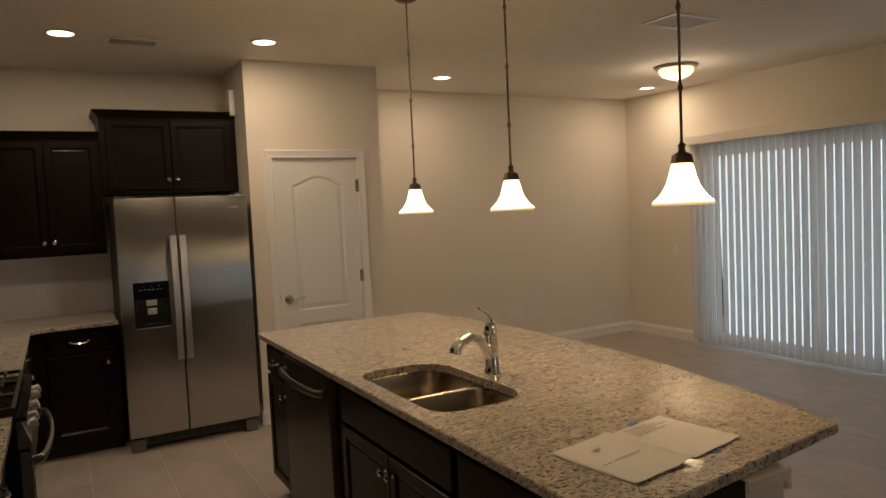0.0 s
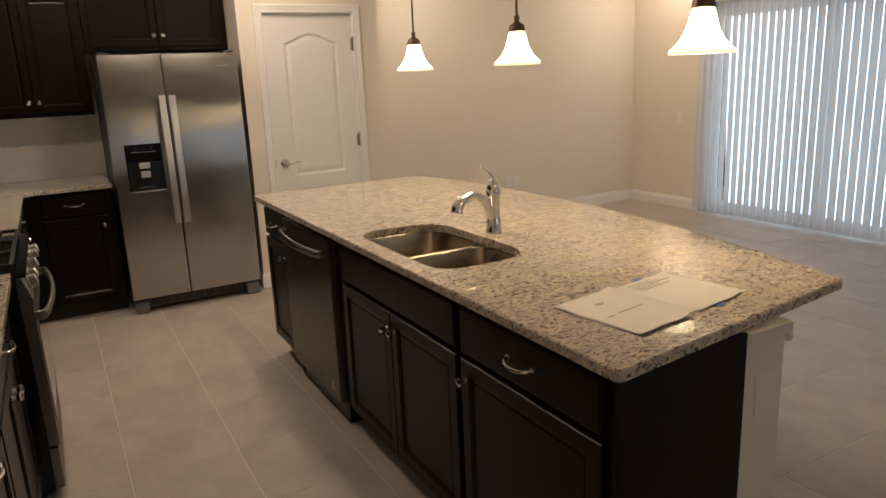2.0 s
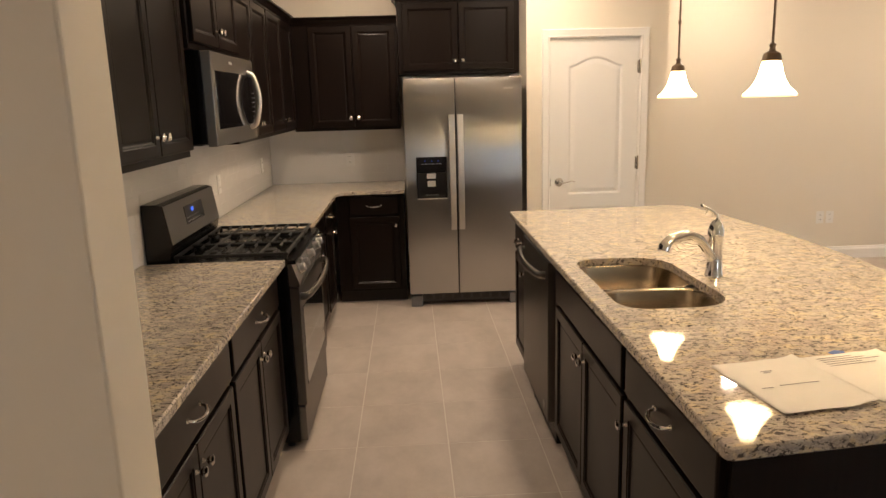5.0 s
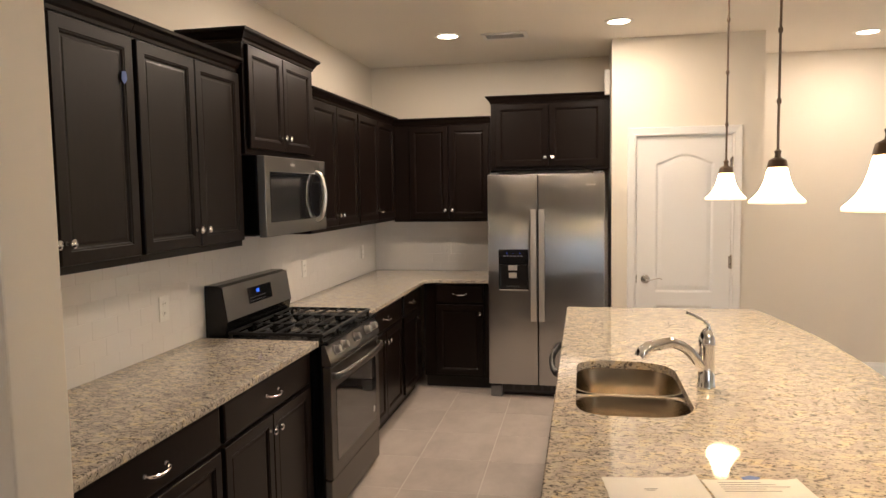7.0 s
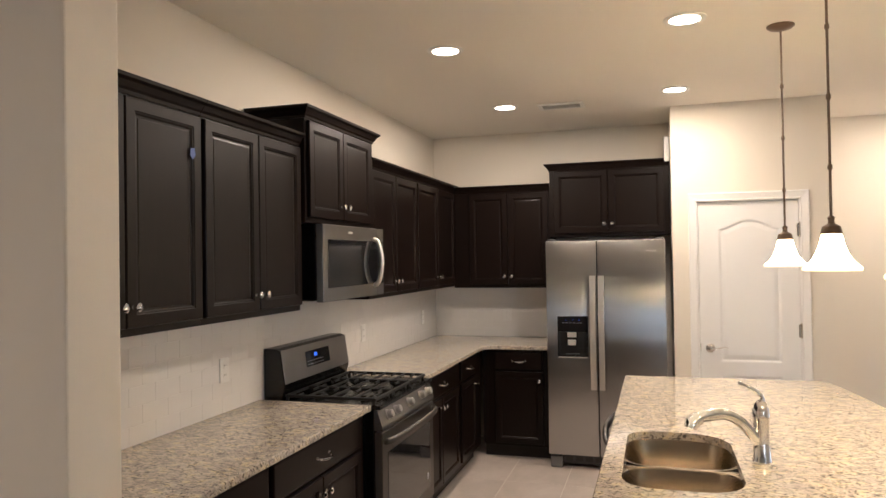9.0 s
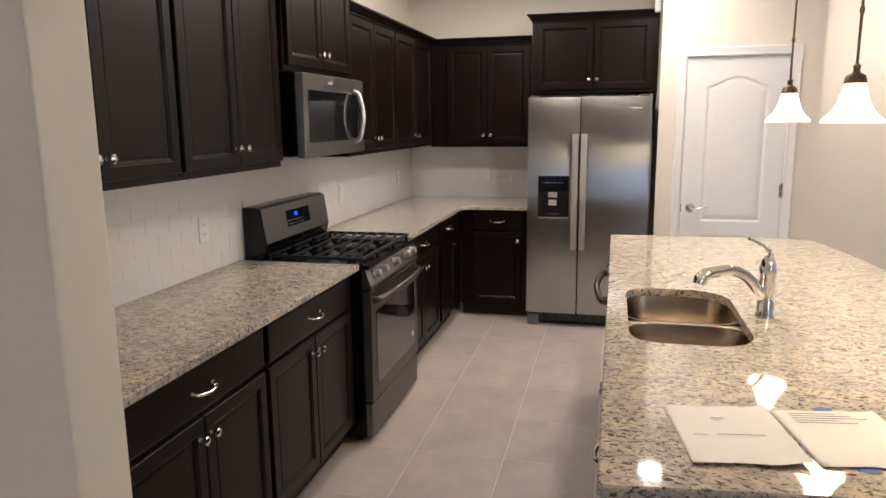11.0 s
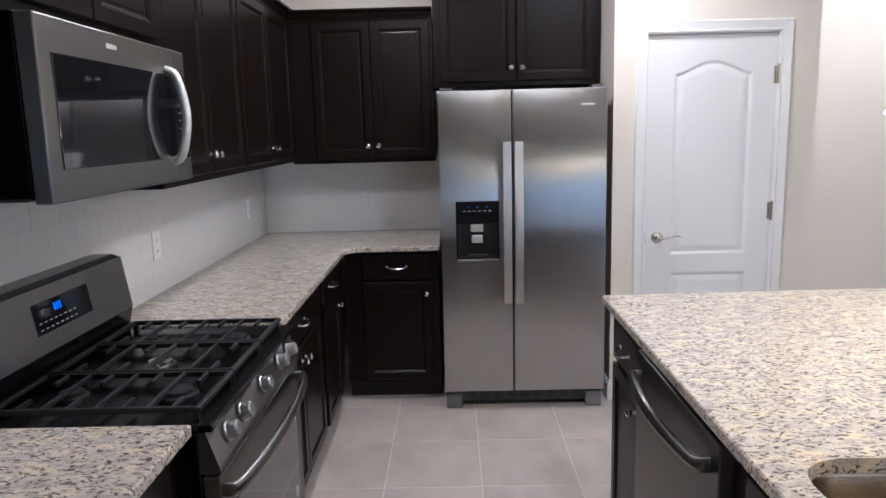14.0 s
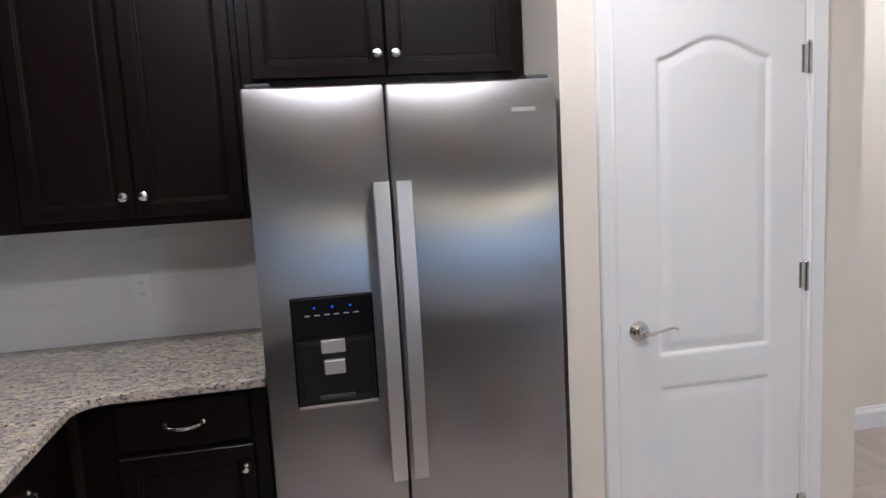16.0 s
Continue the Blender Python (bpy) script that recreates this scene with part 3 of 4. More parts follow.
upper("wall_cabinet", pose(0.342, NUF - 0.02, 1.790), 0.960, 0.550, NORTH - NUF + 0.018, 2, "short espresso-stained cabinet above the refrigerator", (True, False), (0.026, 0.034))

BF = -0.193
BD = BF - WEST - 0.002
base_label = "espresso-stained base cabinet, drawer over two doors"
base("base_cabinet", on_west(BF, 1.178), 0.812, BD, 2, base_label + ", beside the end wall")
base("base_cabinet", on_west(BF, 1.992), 0.887, BD, 2, base_label + ", next to the gas range", fill=(0.0, 0.05))
base("base_cabinet", on_west(BF, 3.720), 0.862, BD, 2, base_label + " between range and corner")
base("base_cabinet", on_west(BF, 4.584), 0.680, BD, 1, "espresso-stained corner base cabinet with drawer and door", fill=(0.04, 0.18))
base("base_cabinet", pose(BF + 0.002, 5.268, 0), 0.538, NORTH - 5.270, 1, "espresso-stained base cabinet beside the refrigerator", fill=(0.09, 0.03))

# ---- counters ----
def counter(name, bm, label):
    return tagged(part(name, bm, stone, smooth=False), label, "countertop")


CT = 0.883
front_x = -0.165
counter("countertop", slab([Vector(p) for p in ((WEST + 0.002, WING_Y1 + 0.002), (front_x, WING_Y1 + 0.002), (front_x, 2.874), (WEST + 0.002, 2.874))], CT, COUNTER), "speckled beige granite countertop between end wall and range")
L = round_corners([(WEST + 0.002, 3.720, 0), (front_x, 3.720, 0), (front_x, 5.240, 0.09), (0.356, 5.240, 0.008), (0.356, NORTH - 0.002, 0), (WEST + 0.002, NORTH - 0.002, 0)])
counter("countertop", slab(L, CT, COUNTER), "speckled beige granite corner countertop beside the refrigerator")

# ---- island ----
ISX, ISEND = 1.006, 1.095


def on_island(y):
    return pose(ISX, y, 0, 0, 0, -90)


ID = 0.445
base("island_cabinet", on_island(3.870), 0.380, ID, 1, "espresso-stained island cabinet with drawer and door", group="island cabinets")
base("island_cabinet", on_island(2.803), 1.055, ID, 2, "espresso-stained island sink cabinet with two doors", pulls=False, height=0.66, fill=(0.085, 0.0), group="island cabinets")
base("island_cabinet", on_island(1.745), 0.650, ID, 1, "espresso-stained island cabinet with drawer and door", single_knob_right=False, group="island cabinets")
panel_ob = tagged(part("island_end_panel", box(ISX + 0.018, 1.453, ISEND - 0.014, ISEND - 0.001, 0.0, CT - 0.001, 0.001), wood), "espresso-stained wooden end panel of the island", "panel")

kw = thing("island_half_wall", "cream painted half wall carrying the island counter", "half wall", pose(1.455, 0, 0))
part("wall", box(0, 0.150, ISEND - 0.012, 3.88, 0, CT - 0.03, 0.004), wall_paint, kw)
bm = box(-0.001, 0.163, ISEND - 0.024, 3.89, CT - 0.030, CT - 0.001, 0.002)
box(0.151, 0.175, ISEND - 0.020, 3.89, CT - 0.060, CT - 0.031, 0.008, bm)
part("cap_trim", bm, wall_paint, kw, "cream trim under the counter")
part("baseboard", sweep(BASE, [(0.150, 3.88, 0), (0.150, ISEND - 0.012, 0), (0.0, ISEND - 0.012, 0)][::-1]), trim_paint, kw)

# the seating side bows outwards
bow = [(1.955 + 0.115 * s + 0.175 * (1 - (1 - 2 * s) ** 2), 1.15 + 2.87 * s, 0) for s in (k / 16 for k in range(1, 16))]
outer = round_corners([(0.986, 1.035, 0.022), (1.955, 1.150, 0.012), *bow, (2.070, 4.020, 0.04), (0.994, 3.998, 0.012)])
SX0, SX1, SY0, SY1 = 1.062, 1.438, 1.932, 2.655
hole = round_corners([(SX0, SY0, 0.10), (SX1, SY0, 0.13), (SX1, SY1, 0.15), (SX0, SY1, 0.10)], 8)
counter("island_countertop", slab(outer, CT, COUNTER, hole=hole), "speckled beige granite island countertop with sink cutout")

sink = thing("sink", "double-bowl undermount stainless steel sink in the island", "sink", pose(0, 0, CT))


def bowl(x0, x1, y0, y1, depth):
    top = round_corners([(x0, y0, 0.09), (x1, y0, 0.09), (x1, y1, 0.09), (x0, y1, 0.09)], 8)
    bm = bmesh.new()
    loops = []
    for d, z in ((-0.012, -0.001), (0.0, -0.002), (0.003, -0.008), (0.010, -depth + 0.05), (0.022, -depth + 0.018), (0.055, -depth + 0.002), (0.09, -depth)):
        loops.append([bm.verts.new((p[0], p[1], z)) for p in inset(top, d)])
    for a, b in zip(loops, loops[1:]):
        for k in range(len(a)):
            j = (k + 1) % len(a)
            bm.faces.new((a[k], a[j], b[j], b[k]))
    bm.faces.new(loops[-1])
    return bm


MIDY = 2.275
for y0, y1 in ((SY0 - 0.004, MIDY - 0.012), (MIDY + 0.012, SY1 + 0.004)):
    b = part("bowl", bowl(SX0 - 0.004, SX1 + 0.004, y0, y1, 0.2), sink_steel, sink, "brushed stainless steel bowl", smooth=True)
    part("drain", lathe([(0.0, 0.002), (0.02, 0.002), (0.045, 0.006), (0.055, 0.004), (0.055, 0.0)], 24, pose((SX0 + SX1) / 2 + 0.03, (y0 + y1) / 2, -0.2)), chrome, b, smooth=True)
part("divider", box(SX0 - 0.01, SX1 + 0.01, MIDY - 0.0125, MIDY + 0.0125, -0.05, -0.004, 0.003), sink_steel, sink)

fau = thing("faucet", "chrome single-lever pull-out kitchen faucet on the island", "faucet", pose(1.518, 2.312, COUNTER, 0, 0, 26))
part("body", lathe([(0, 0), (0.033, 0), (0.033, 0.006), (0.0295, 0.012), (0.0280, 0.08), (0.0272, 0.14), (0.029, 0.150), (0.0285, 0.175), (0.020, 0.198), (0.010, 0.21), (0, 0.213)], 28), chrome, fau, smooth=True)
part("spout", tube(bend([(-0.004, 0, 0.055), (-0.035, 0, 0.095), (-0.085, 0, 0.145), (-0.145, 0, 0.170), (-0.20, 0, 0.166)]), [0.019] * 8 + [0.0185] * 8 + [0.018] * 8 + [0.019] * 9, 16), chrome, fau, smooth=True)
head = part("spray_head", tube(bend([(-0.195, 0, 0.167), (-0.228, 0, 0.162), (-0.252, 0, 0.146), (-0.260, 0, 0.128)]), [0.0185] * 8 + [0.0215] * 8 + [0.0235] * 9, 16), chrome, fau, smooth=True)
part("lever", tube(bend([(0.008, 0, 0.19), (0.004, 0, 0.222), (-0.016, 0, 0.240), (-0.048, 0, 0.258), (-0.082, 0, 0.272)]), [0.016] * 6 + [0.013] * 9 + [0.0105] * 9 + [0.008] * 9, 14, flat=0.55), chrome, fau, smooth=True)

# ---- dishwasher ----
dw = thing("dishwasher", "dark stainless steel dishwasher built into the island", "dishwasher", on_island(3.487))
part("tub", box(0.003, 0.680, 0.03, ID, 0.0, 0.88), black_enamel, dw)
part("door_panel", box(0.006, 0.677, -0.012, 0.029, 0.105, 0.868, 0.004), dark_stainless, dw, "dark stainless steel door")
part("toe_panel", box(0.006, 0.677, 0.06, 0.07, 0.005, 0.10), black_enamel, dw)
part("handle", tube(bend([(0.05, -0.012, 0.80), (0.08, -0.045, 0.80), (0.342, -0.068, 0.80), (0.60, -0.045, 0.80), (0.63, -0.012, 0.80)], 6), 0.014, 10, 1.3), dark_stainless, dw, "bowed steel bar handle", smooth=True)
part("badge", lathe([(0, 0), (0.022, 0), (0.021, 0.0015), (0, 0.002)], 20, pose(0.595, -0.0125, 0.165, 90)), grey_plastic, dw, "round white sticker")

# ---- range ----
RW = STOVE_Y1 - STOVE_Y0 - 0.006
rg = thing("gas_range", "stainless steel gas range with black cooktop grates", "range", on_west(-0.128, STOVE_Y0 + 0.003))
part("body", box(0, RW, 0.03, 0.650, 0.03, 0.886, 0.003), black_enamel, rg)
for x in (0.04, RW - 0.04):
    for y in (0.08, 0.6):
        part("foot", lathe([(0, 0), (0.018, 0), (0.018, 0.008), (0.008, 0.01), (0.008, 0.031), (0, 0.031)], 12, pose(x, y, 0)), dark_plastic, rg)
part("drawer_front", box(0.004, RW - 0.004, -0.004, 0.029, 0.035, 0.205, 0.004), dark_stainless, rg)
od = part("oven_door", box(0.004, RW - 0.004, -0.012, 0.029, 0.215, 0.775, 0.004), dark_stainless, rg, "stainless steel oven door")
part("oven_window", box(0.075, RW - 0.075, -0.0145, -0.0115, 0.29, 0.665, 0.001), black_gloss, od, "black oven glass")
part("badge", lathe([(0, 0), (0.020, 0), (0.019, 0.001), (0, 0.0015)], 20, pose(RW - 0.125, -0.0148, 0.36, 90)), grey_plastic, od)
part("handle", tube(bend([(0.03, -0.012, 0.73), (0.045, -0.045, 0.732), (0.2, -0.066, 0.735), (RW / 2, -0.074, 0.736), (RW - 0.2, -0.066, 0.735), (RW - 0.045, -0.045, 0.732), (RW - 0.03, -0.012, 0.73)], 6), 0.009, 12, 2.0), dark_stainless, od, "bowed stainless bar handle", smooth=True)
bm = bmesh.new()
prof = [(0.029, 0.785), (-0.016, 0.785), (-0.016, 0.800), (0.012, 0.885), (0.029, 0.885)]
a = [bm.verts.new((0.0, y, z)) for y, z in prof]
b = [bm.verts.new((RW, y, z)) for y, z in prof]
for k in range(5):
    bm.faces.new((a[k], a[(k + 1) % 5], b[(k + 1) % 5], b[k]))
bm.faces.new(a), bm.faces.new(b[::-1])
cp = part("control_panel", bm, dark_stainless, rg, "sloped stainless control panel")
for f in (0.12, 0.26, 0.50, 0.74, 0.88):
    part("knob", lathe([(0, 0), (0.026, 0), (0.025, 0.006), (0.021, 0.009), (0.020, 0.030), (0.016, 0.034), (0, 0.034)], 20, pose(f * RW, -0.003, 0.846, 90 - 17)), stainless, cp, "round steel burner knob", smooth=True)
ct = part("cooktop", box(-0.002, RW + 0.002, -0.006, 0.57, 0.8865, 0.906, 0.004), black_enamel, rg, "black enamel cooktop")
for bx, by, r in ((0.18, 0.14, 0.05), (0.18, 0.41, 0.04), (RW / 2, 0.28, 0.045), (RW - 0.18, 0.14, 0.05), (RW - 0.18, 0.41, 0.035)):
    part("burner", lathe([(0, 0), (r, 0), (r, 0.008), (r * 0.75, 0.010), (r * 0.72, 0.020), (0, 0.021)], 20, pose(bx, by, 0.9055)), nickel if bx == RW / 2 else cast_iron, ct, "round gas burner", smooth=True)
for k in range(3):
    x0, x1 = 0.02 + k * (RW - 0.04) / 3 + 0.003, 0.02 + (k + 1) * (RW - 0.04) / 3 - 0.003
    bm = bmesh.new()
    for y in (0.035, 0.525):
        box(x0, x1, y - 0.007, y + 0.007, 0.924, 0.938, 0.003, bm)
    for x in (x0 + 0.007, x1 - 0.007):
        box(x - 0.006, x + 0.006, 0.035, 0.525, 0.924, 0.939, 0.003, bm)
    for i, y in enumerate((0.095, 0.155, 0.215, 0.28, 0.345, 0.405, 0.465)):
        spans = ((x0, x1),) if i in (1, 3, 5) else ((x0, x0 + 0.3 * (x1 - x0)), (x1 - 0.3 * (x1 - x0), x1))
        for xa, xb in spans:
            box(xa, xb, y - 0.005, y + 0.005, 0.926, 0.938, 0.002, bm)
    for x in (x0 + 0.008, x1 - 0.008):
        for y in (0.04, 0.52):
            box(x - 0.007, x + 0.007, y - 0.007, y + 0.007, 0.9055, 0.926, bm=bm)
    part("grate", bm, cast_iron, ct, "black cast iron grate")
bm = bmesh.new()
prof = [(0.650, 0.896), (0.548, 0.896), (0.541, 0.945), (0.531, 0.985), (0.558, 1.160), (0.583, 1.170), (0.650, 1.170)]
a = [bm.verts.new((0.02, y, z)) for y, z in prof]
b = [bm.verts.new((RW - 0.02, y, z)) for y, z in prof]
for k in range(7):
    bm.faces.new((a[k], a[(k + 1) % 7], b[(k + 1) % 7], b[k]))
bm.faces.new(a), bm.faces.new(b[::-1])
bg = part("backguard", bm, black_enamel, rg, "black backguard")
tilt = pose(0, 0.529, 0.985, -8.5)
part("fascia", box(0.022, RW - 0.022, -0.003, 0.0, 0.004, 0.178, 0.001), dark_stainless, bg, "stainless backguard fascia", at=tilt)
disp = part("display", box(0.27, RW - 0.27, -0.006, -0.003, 0.055, 0.14, 0.001), black_gloss, bg, "black glass clock display", at=tilt)
bm = bmesh.new()
for k, x in enumerate((0.365, 0.378, 0.391)):
    box(x, x + 0.008, -0.0075, -0.0062, 0.105, 0.125, bm=bm)
part("digits", bm, blue_led, bg, "blue lit clock digits", at=tilt)
bm = bmesh.new()
for k in range(8):
    for j in range(2):
        box(0.285 + k * 0.024, 0.297 + k * 0.024, -0.0072, -0.0062, 0.066 + j * 0.018, 0.069 + j * 0.018, bm=bm)
part("key_marks", bm, grey_plastic, bg, "small grey key legends", at=tilt)

# ---- microwave ----
mw = thing("microwave", "stainless over-the-range microwave with black glass door", "microwave", on_west(-0.415, 2.855, 1.416))
MW = 0.812
part("body", box(0, MW, 0.03, 0.370, 0.012, 0.396, 0.002), black_enamel, mw)
md = part("door", box(0.002, MW * 0.865, -0.012, 0.029, 0.0, 0.394, 0.004), dark_stainless, mw, "dark stainless door frame")
part("window", box(0.052, MW * 0.865 + 0.001, -0.0150, -0.011, 0.070, 0.318, 0.002), black_gloss, md, "black glass window")
cp = part("control_panel", box(MW * 0.867, MW - 0.002, -0.010, 0.029, 0.0, 0.394, 0.004), dark_stainless, mw)
part("keypad", box(MW * 0.867 + 0.003, MW - 0.018, -0.0135, -0.0095, 0.070, 0.318, 0.001), black_gloss, cp, "black touch keypad")
bm = bmesh.new()
for r in range(7):
    for c in range(3):
        box(MW * 0.875 + 0.014 + c * 0.022, MW * 0.875 + 0.026 + c * 0.022, -0.0143, -0.0134, 0.09 + r * 0.023, 0.0925 + r * 0.023, bm=bm)
part("key_marks", bm, grey_plastic, cp)
part("handle", tube(bend([(MW * 0.80, -0.012, 0.060), (MW * 0.80, -0.045, 0.085), (MW * 0.80, -0.066, 0.195), (MW * 0.80, -0.045, 0.305), (MW * 0.80, -0.012, 0.33)], 6), 0.0135, 12), bright_steel, md, "bowed satin steel handle", smooth=True)
part("badge", box(0.30, 0.355, -0.0135, -0.0115, 0.352, 0.364, 0.0005), grey_plastic, md, "small maker's badge")
part("vent_grille", box(0.03, MW - 0.03, 0.06, 0.35, 0.004, 0.013), dark_plastic, mw)

# ---- refrigerator ----
foot_grey = material("foot_grey", (0.16, 0.16, 0.165), 0.4)
FX0, FX1, FY, FT = 0.368, 1.250, 5.10, 1.747
fr = thing("refrigerator", "stainless steel side-by-side refrigerator with water dispenser", "refrigerator", pose(FX0, FY, 0))
FW = FX1 - FX0
part("cabinet", box(0.008, FW - 0.008, 0.072, 0.78, 0.03, 1.722, 0.006), material("fridge_side", (0.055, 0.055, 0.057), 0.45), fr, "dark grey enamelled cabinet")
SPLIT = 0.381
for x0, x1 in ((0.0, SPLIT), (SPLIT + 0.008, FW)):
    bm = box(x0, x1, 0.0, 0.062, 0.108, FT, 0.007)
    fd = part("door", bm, stainless, fr, "brushed stainless steel door", smooth=True)
    left = x0 == 0
    hx = SPLIT - 0.027 if left else SPLIT + 0.035
    bm = bmesh.new()
    n = 14
    rows = []
    for k in range(n + 1):
        z = 0.620 + (1.480 - 0.620) * k / n
        off = -0.052 - 0.012 * math.sin(math.pi * k / n)
        rows.append([bm.verts.new((hx + dx, off + dy, z)) for dx, dy in ((-0.023, 0.014), (-0.021, 0), (0.021, 0), (0.023, 0.014))])
    for a, b in zip(rows, rows[1:]):
        for k in range(4):
            bm.faces.new((a[k], a[(k + 1) % 4], b[(k + 1) % 4], b[k]))
    bm.faces.new(rows[0]), bm.faces.new(rows[-1][::-1])
    for z in (0.628, 1.446):
        box(hx - 0.015, hx + 0.015, -0.046, 0.001, z, z + 0.028, 0.002, bm)
    part("handle", bm, bright_steel, fd, "satin steel bar handle")
    if left:
        dx0, dx1, dz0, dz1 = 0.082, 0.312, 0.856, 1.171
        part("dispenser_frame", box(dx0, dx1, -0.006, 0.001, dz0, dz1, 0.005), dispenser_black, fd, "black dispenser rim")
        part("dispenser_sill", box(dx0 + 0.004, dx1 - 0.004, -0.0085, 0.0, dz0 - 0.005, dz0 + 0.004, 0.001), bright_steel, fd, "silver sill")
        o = [(dx0 + 0.006, dz0 + 0.010), (dx1 - 0.006, dz0 + 0.010), (dx1 - 0.006, dz1 - 0.004), (dx0 + 0.006, dz1 - 0.004)]
        part("dispenser_panel", box(o[0][0], o[1][0], -0.009, -0.0055, 1.055, dz1 - 0.004, 0.0015), dispenser_black, fd, "black glass control strip")
        part("dispenser_recess", panel(dx1 - dx0 - 0.012, 0.188, [(0.0, -0.010), (0.006, -0.010), (0.016, -0.0075), (0.02, -0.0072)], -0.0062), recess_black, fd, "black dispenser recess", at=pose(dx0 + 0.006, 0, dz0 + 0.008))
        part("paddle", box(0.158, 0.226, -0.020, -0.007, 1.010, 1.048, 0.003), bright_steel, fd, "silver ice paddle")
        part("paddle", box(0.162, 0.222, -0.026, -0.007, 0.950, 0.992, 0.004), bright_steel, fd, "silver water paddle")
        part("drip_tray", box(0.145, 0.245, -0.020, -0.007, 0.876, 0.888, 0.002), dark_plastic, fd)
        for x in (0.145, 0.195, 0.245):
            part("indicator", box(x, x + 0.005, -0.0105, -0.0088, 1.138, 1.143), blue_led, fd, "tiny blue indicator light")
        bm = bmesh.new()
        for k in range(6):
            box(0.12 + k * 0.027, 0.135 + k * 0.027, -0.0102, -0.0088, 1.118, 1.121, bm=bm)
        part("key_marks", bm, grey_plastic, fd)
    else:
        part("badge", box(FW - 0.135, FW - 0.065, -0.0015, 0.0005, 1.655, 1.668, 0.0004), grey_plastic, fd, "small grey maker's badge")
part("door_gasket", box(SPLIT - 0.002, SPLIT + 0.010, 0.02, 0.075, 0.11, FT - 0.005), dark_plastic, fr)
bm = box(0.03, FW - 0.03, 0.075, 0.11, 0.02, 0.104, 0.002)
for k in range(9):
    box(0.12 + k * 0.075, 0.175 + k * 0.075, 0.071, 0.076, 0.045, 0.085, bm=bm)
part("base_grille", bm, dark_plastic, fr)
for x in (0.008, FW - 0.098):
    part("foot", box(x, x + 0.09, 0.03, 0.14, 0.0, 0.09, 0.006), foot_grey, fr, "grey levelling foot cover")
for x in (0.0, FW - 0.09):
    part("hinge_cover", box(x + 0.01, x + 0.08, 0.03, 0.13, 1.7225, 1.762, 0.006), dark_plastic, fr)

# ---- lights ----
def downlight(x, y, watts=DOWN_W):
    t = thing("downlight", "lit recessed ceiling downlight with white trim", "ceiling light", pose(x, y, TOP), "recessed ceiling lights")
    part("trim_ring", lathe([(0.070, 0.0), (0.072, -0.006), (0.088, -0.008), (0.098, -0.003), (0.098, 0.0)], 32), white_plastic, t, "white trim ring", smooth=True)
    part("lens", lathe([(0.0, -0.004), (0.071, -0.004), (0.071, -0.001)], 32), lens_glow, t, "bright lit lens")
    lamp("downlight_lamp", "AREA", (x, y, TOP - 0.010), watts, WARM, 0.14)


for x, y in ((0.13, 4.80), (1.326, 4.66), (0.12, 3.29), (1.335, 3.19), (3.14, 5.47), (5.60, 5.42)):
    downlight(x, y)
# unseen downlight added in the hall to warm the end wall's south face
downlight(-1.75, -1.3, 24.0)


def pendant(x, y):
    t = thing("pendant_lamp", "lit bell glass pendant lamp on a bronze rod", "pendant lamp", pose(x, y, TOP), "pendant lamps over the island")
    drop = TOP - 1.560
    part("canopy", lathe([(0, -0.026), (0.02, -0.026), (0.03, -0.022), (0.052, -0.016), (0.064, -0.006), (0.064, 0)], 28), bronze, t, smooth=True)
    prof = [(0.0, -0.02), (0.0048, -0.022)]
    for z in (0.30, 0.555, 0.81):
        prof += [(0.0048, -z + 0.012), (0.0085, -z + 0.006), (0.0085, -z - 0.006), (0.0048, -z - 0.012)]
    prof += [(0.0048, -drop + 0.20), (0.0, -drop + 0.20)]
    part("rod", lathe(prof, 12), bronze, t, smooth=True)
    z0 = -drop + 0.135
    part("socket_cap", lathe([(0.0048, z0 + 0.066), (0.013, z0 + 0.058), (0.010, z0 + 0.046), (0.012, z0 + 0.036), (0.030, z0 + 0.026), (0.034, z0 + 0.012), (0.036, z0 + 0.0), (0.034, z0 - 0.002)], 24), bronze, t, smooth=True)
    shade = lathe([(0.031, 0.0), (0.036, -0.012), (0.042, -0.040), (0.052, -0.070), (0.066, -0.094), (0.082, -0.112), (0.094, -0.122), (0.098, -0.128), (0.096, -0.134), (0.092, -0.133), (0.078, -0.114), (0.061, -0.094), (0.047, -0.070), (0.038, -0.040), (0.030, -0.006)], 36)
    s = part("shade", shade, shade_glow, t, "lit frosted white glass bell shade", smooth=True, at=pose(0, 0, z0))
    lamp("pendant_bulb", "POINT", (x, y, TOP - drop + 0.04), PENDANT_W, WARM, 0.03)


for y in (1.555, 2.515, 3.455):
    pendant(1.79, y)

fl = thing("flush_ceiling_light", "lit flush ceiling light with glass bowl", "ceiling light", pose(4.95, 4.43, TOP))
part("pan", lathe([(0.185, 0), (0.19, -0.012), (0.175, -0.030), (0.150, -0.036), (0.0, -0.036)], 36), nickel, fl, "brushed nickel pan", smooth=True)
part("bowl", lathe([(0.150, -0.034), (0.146, -0.060), (0.120, -0.090), (0.070, -0.112), (0.020, -0.120), (0, -0.121)], 36), bowl_glow, fl, "lit frosted glass bowl", smooth=True)
part("finial", lathe([(0.010, -0.120), (0.012, -0.128), (0.006, -0.138), (0, -0.140)], 12), nickel, fl)
lamp("flush_lamp", "POINT", (4.95, 4.43, TOP - 0.22), FLUSH_W, WARM, 0.1)


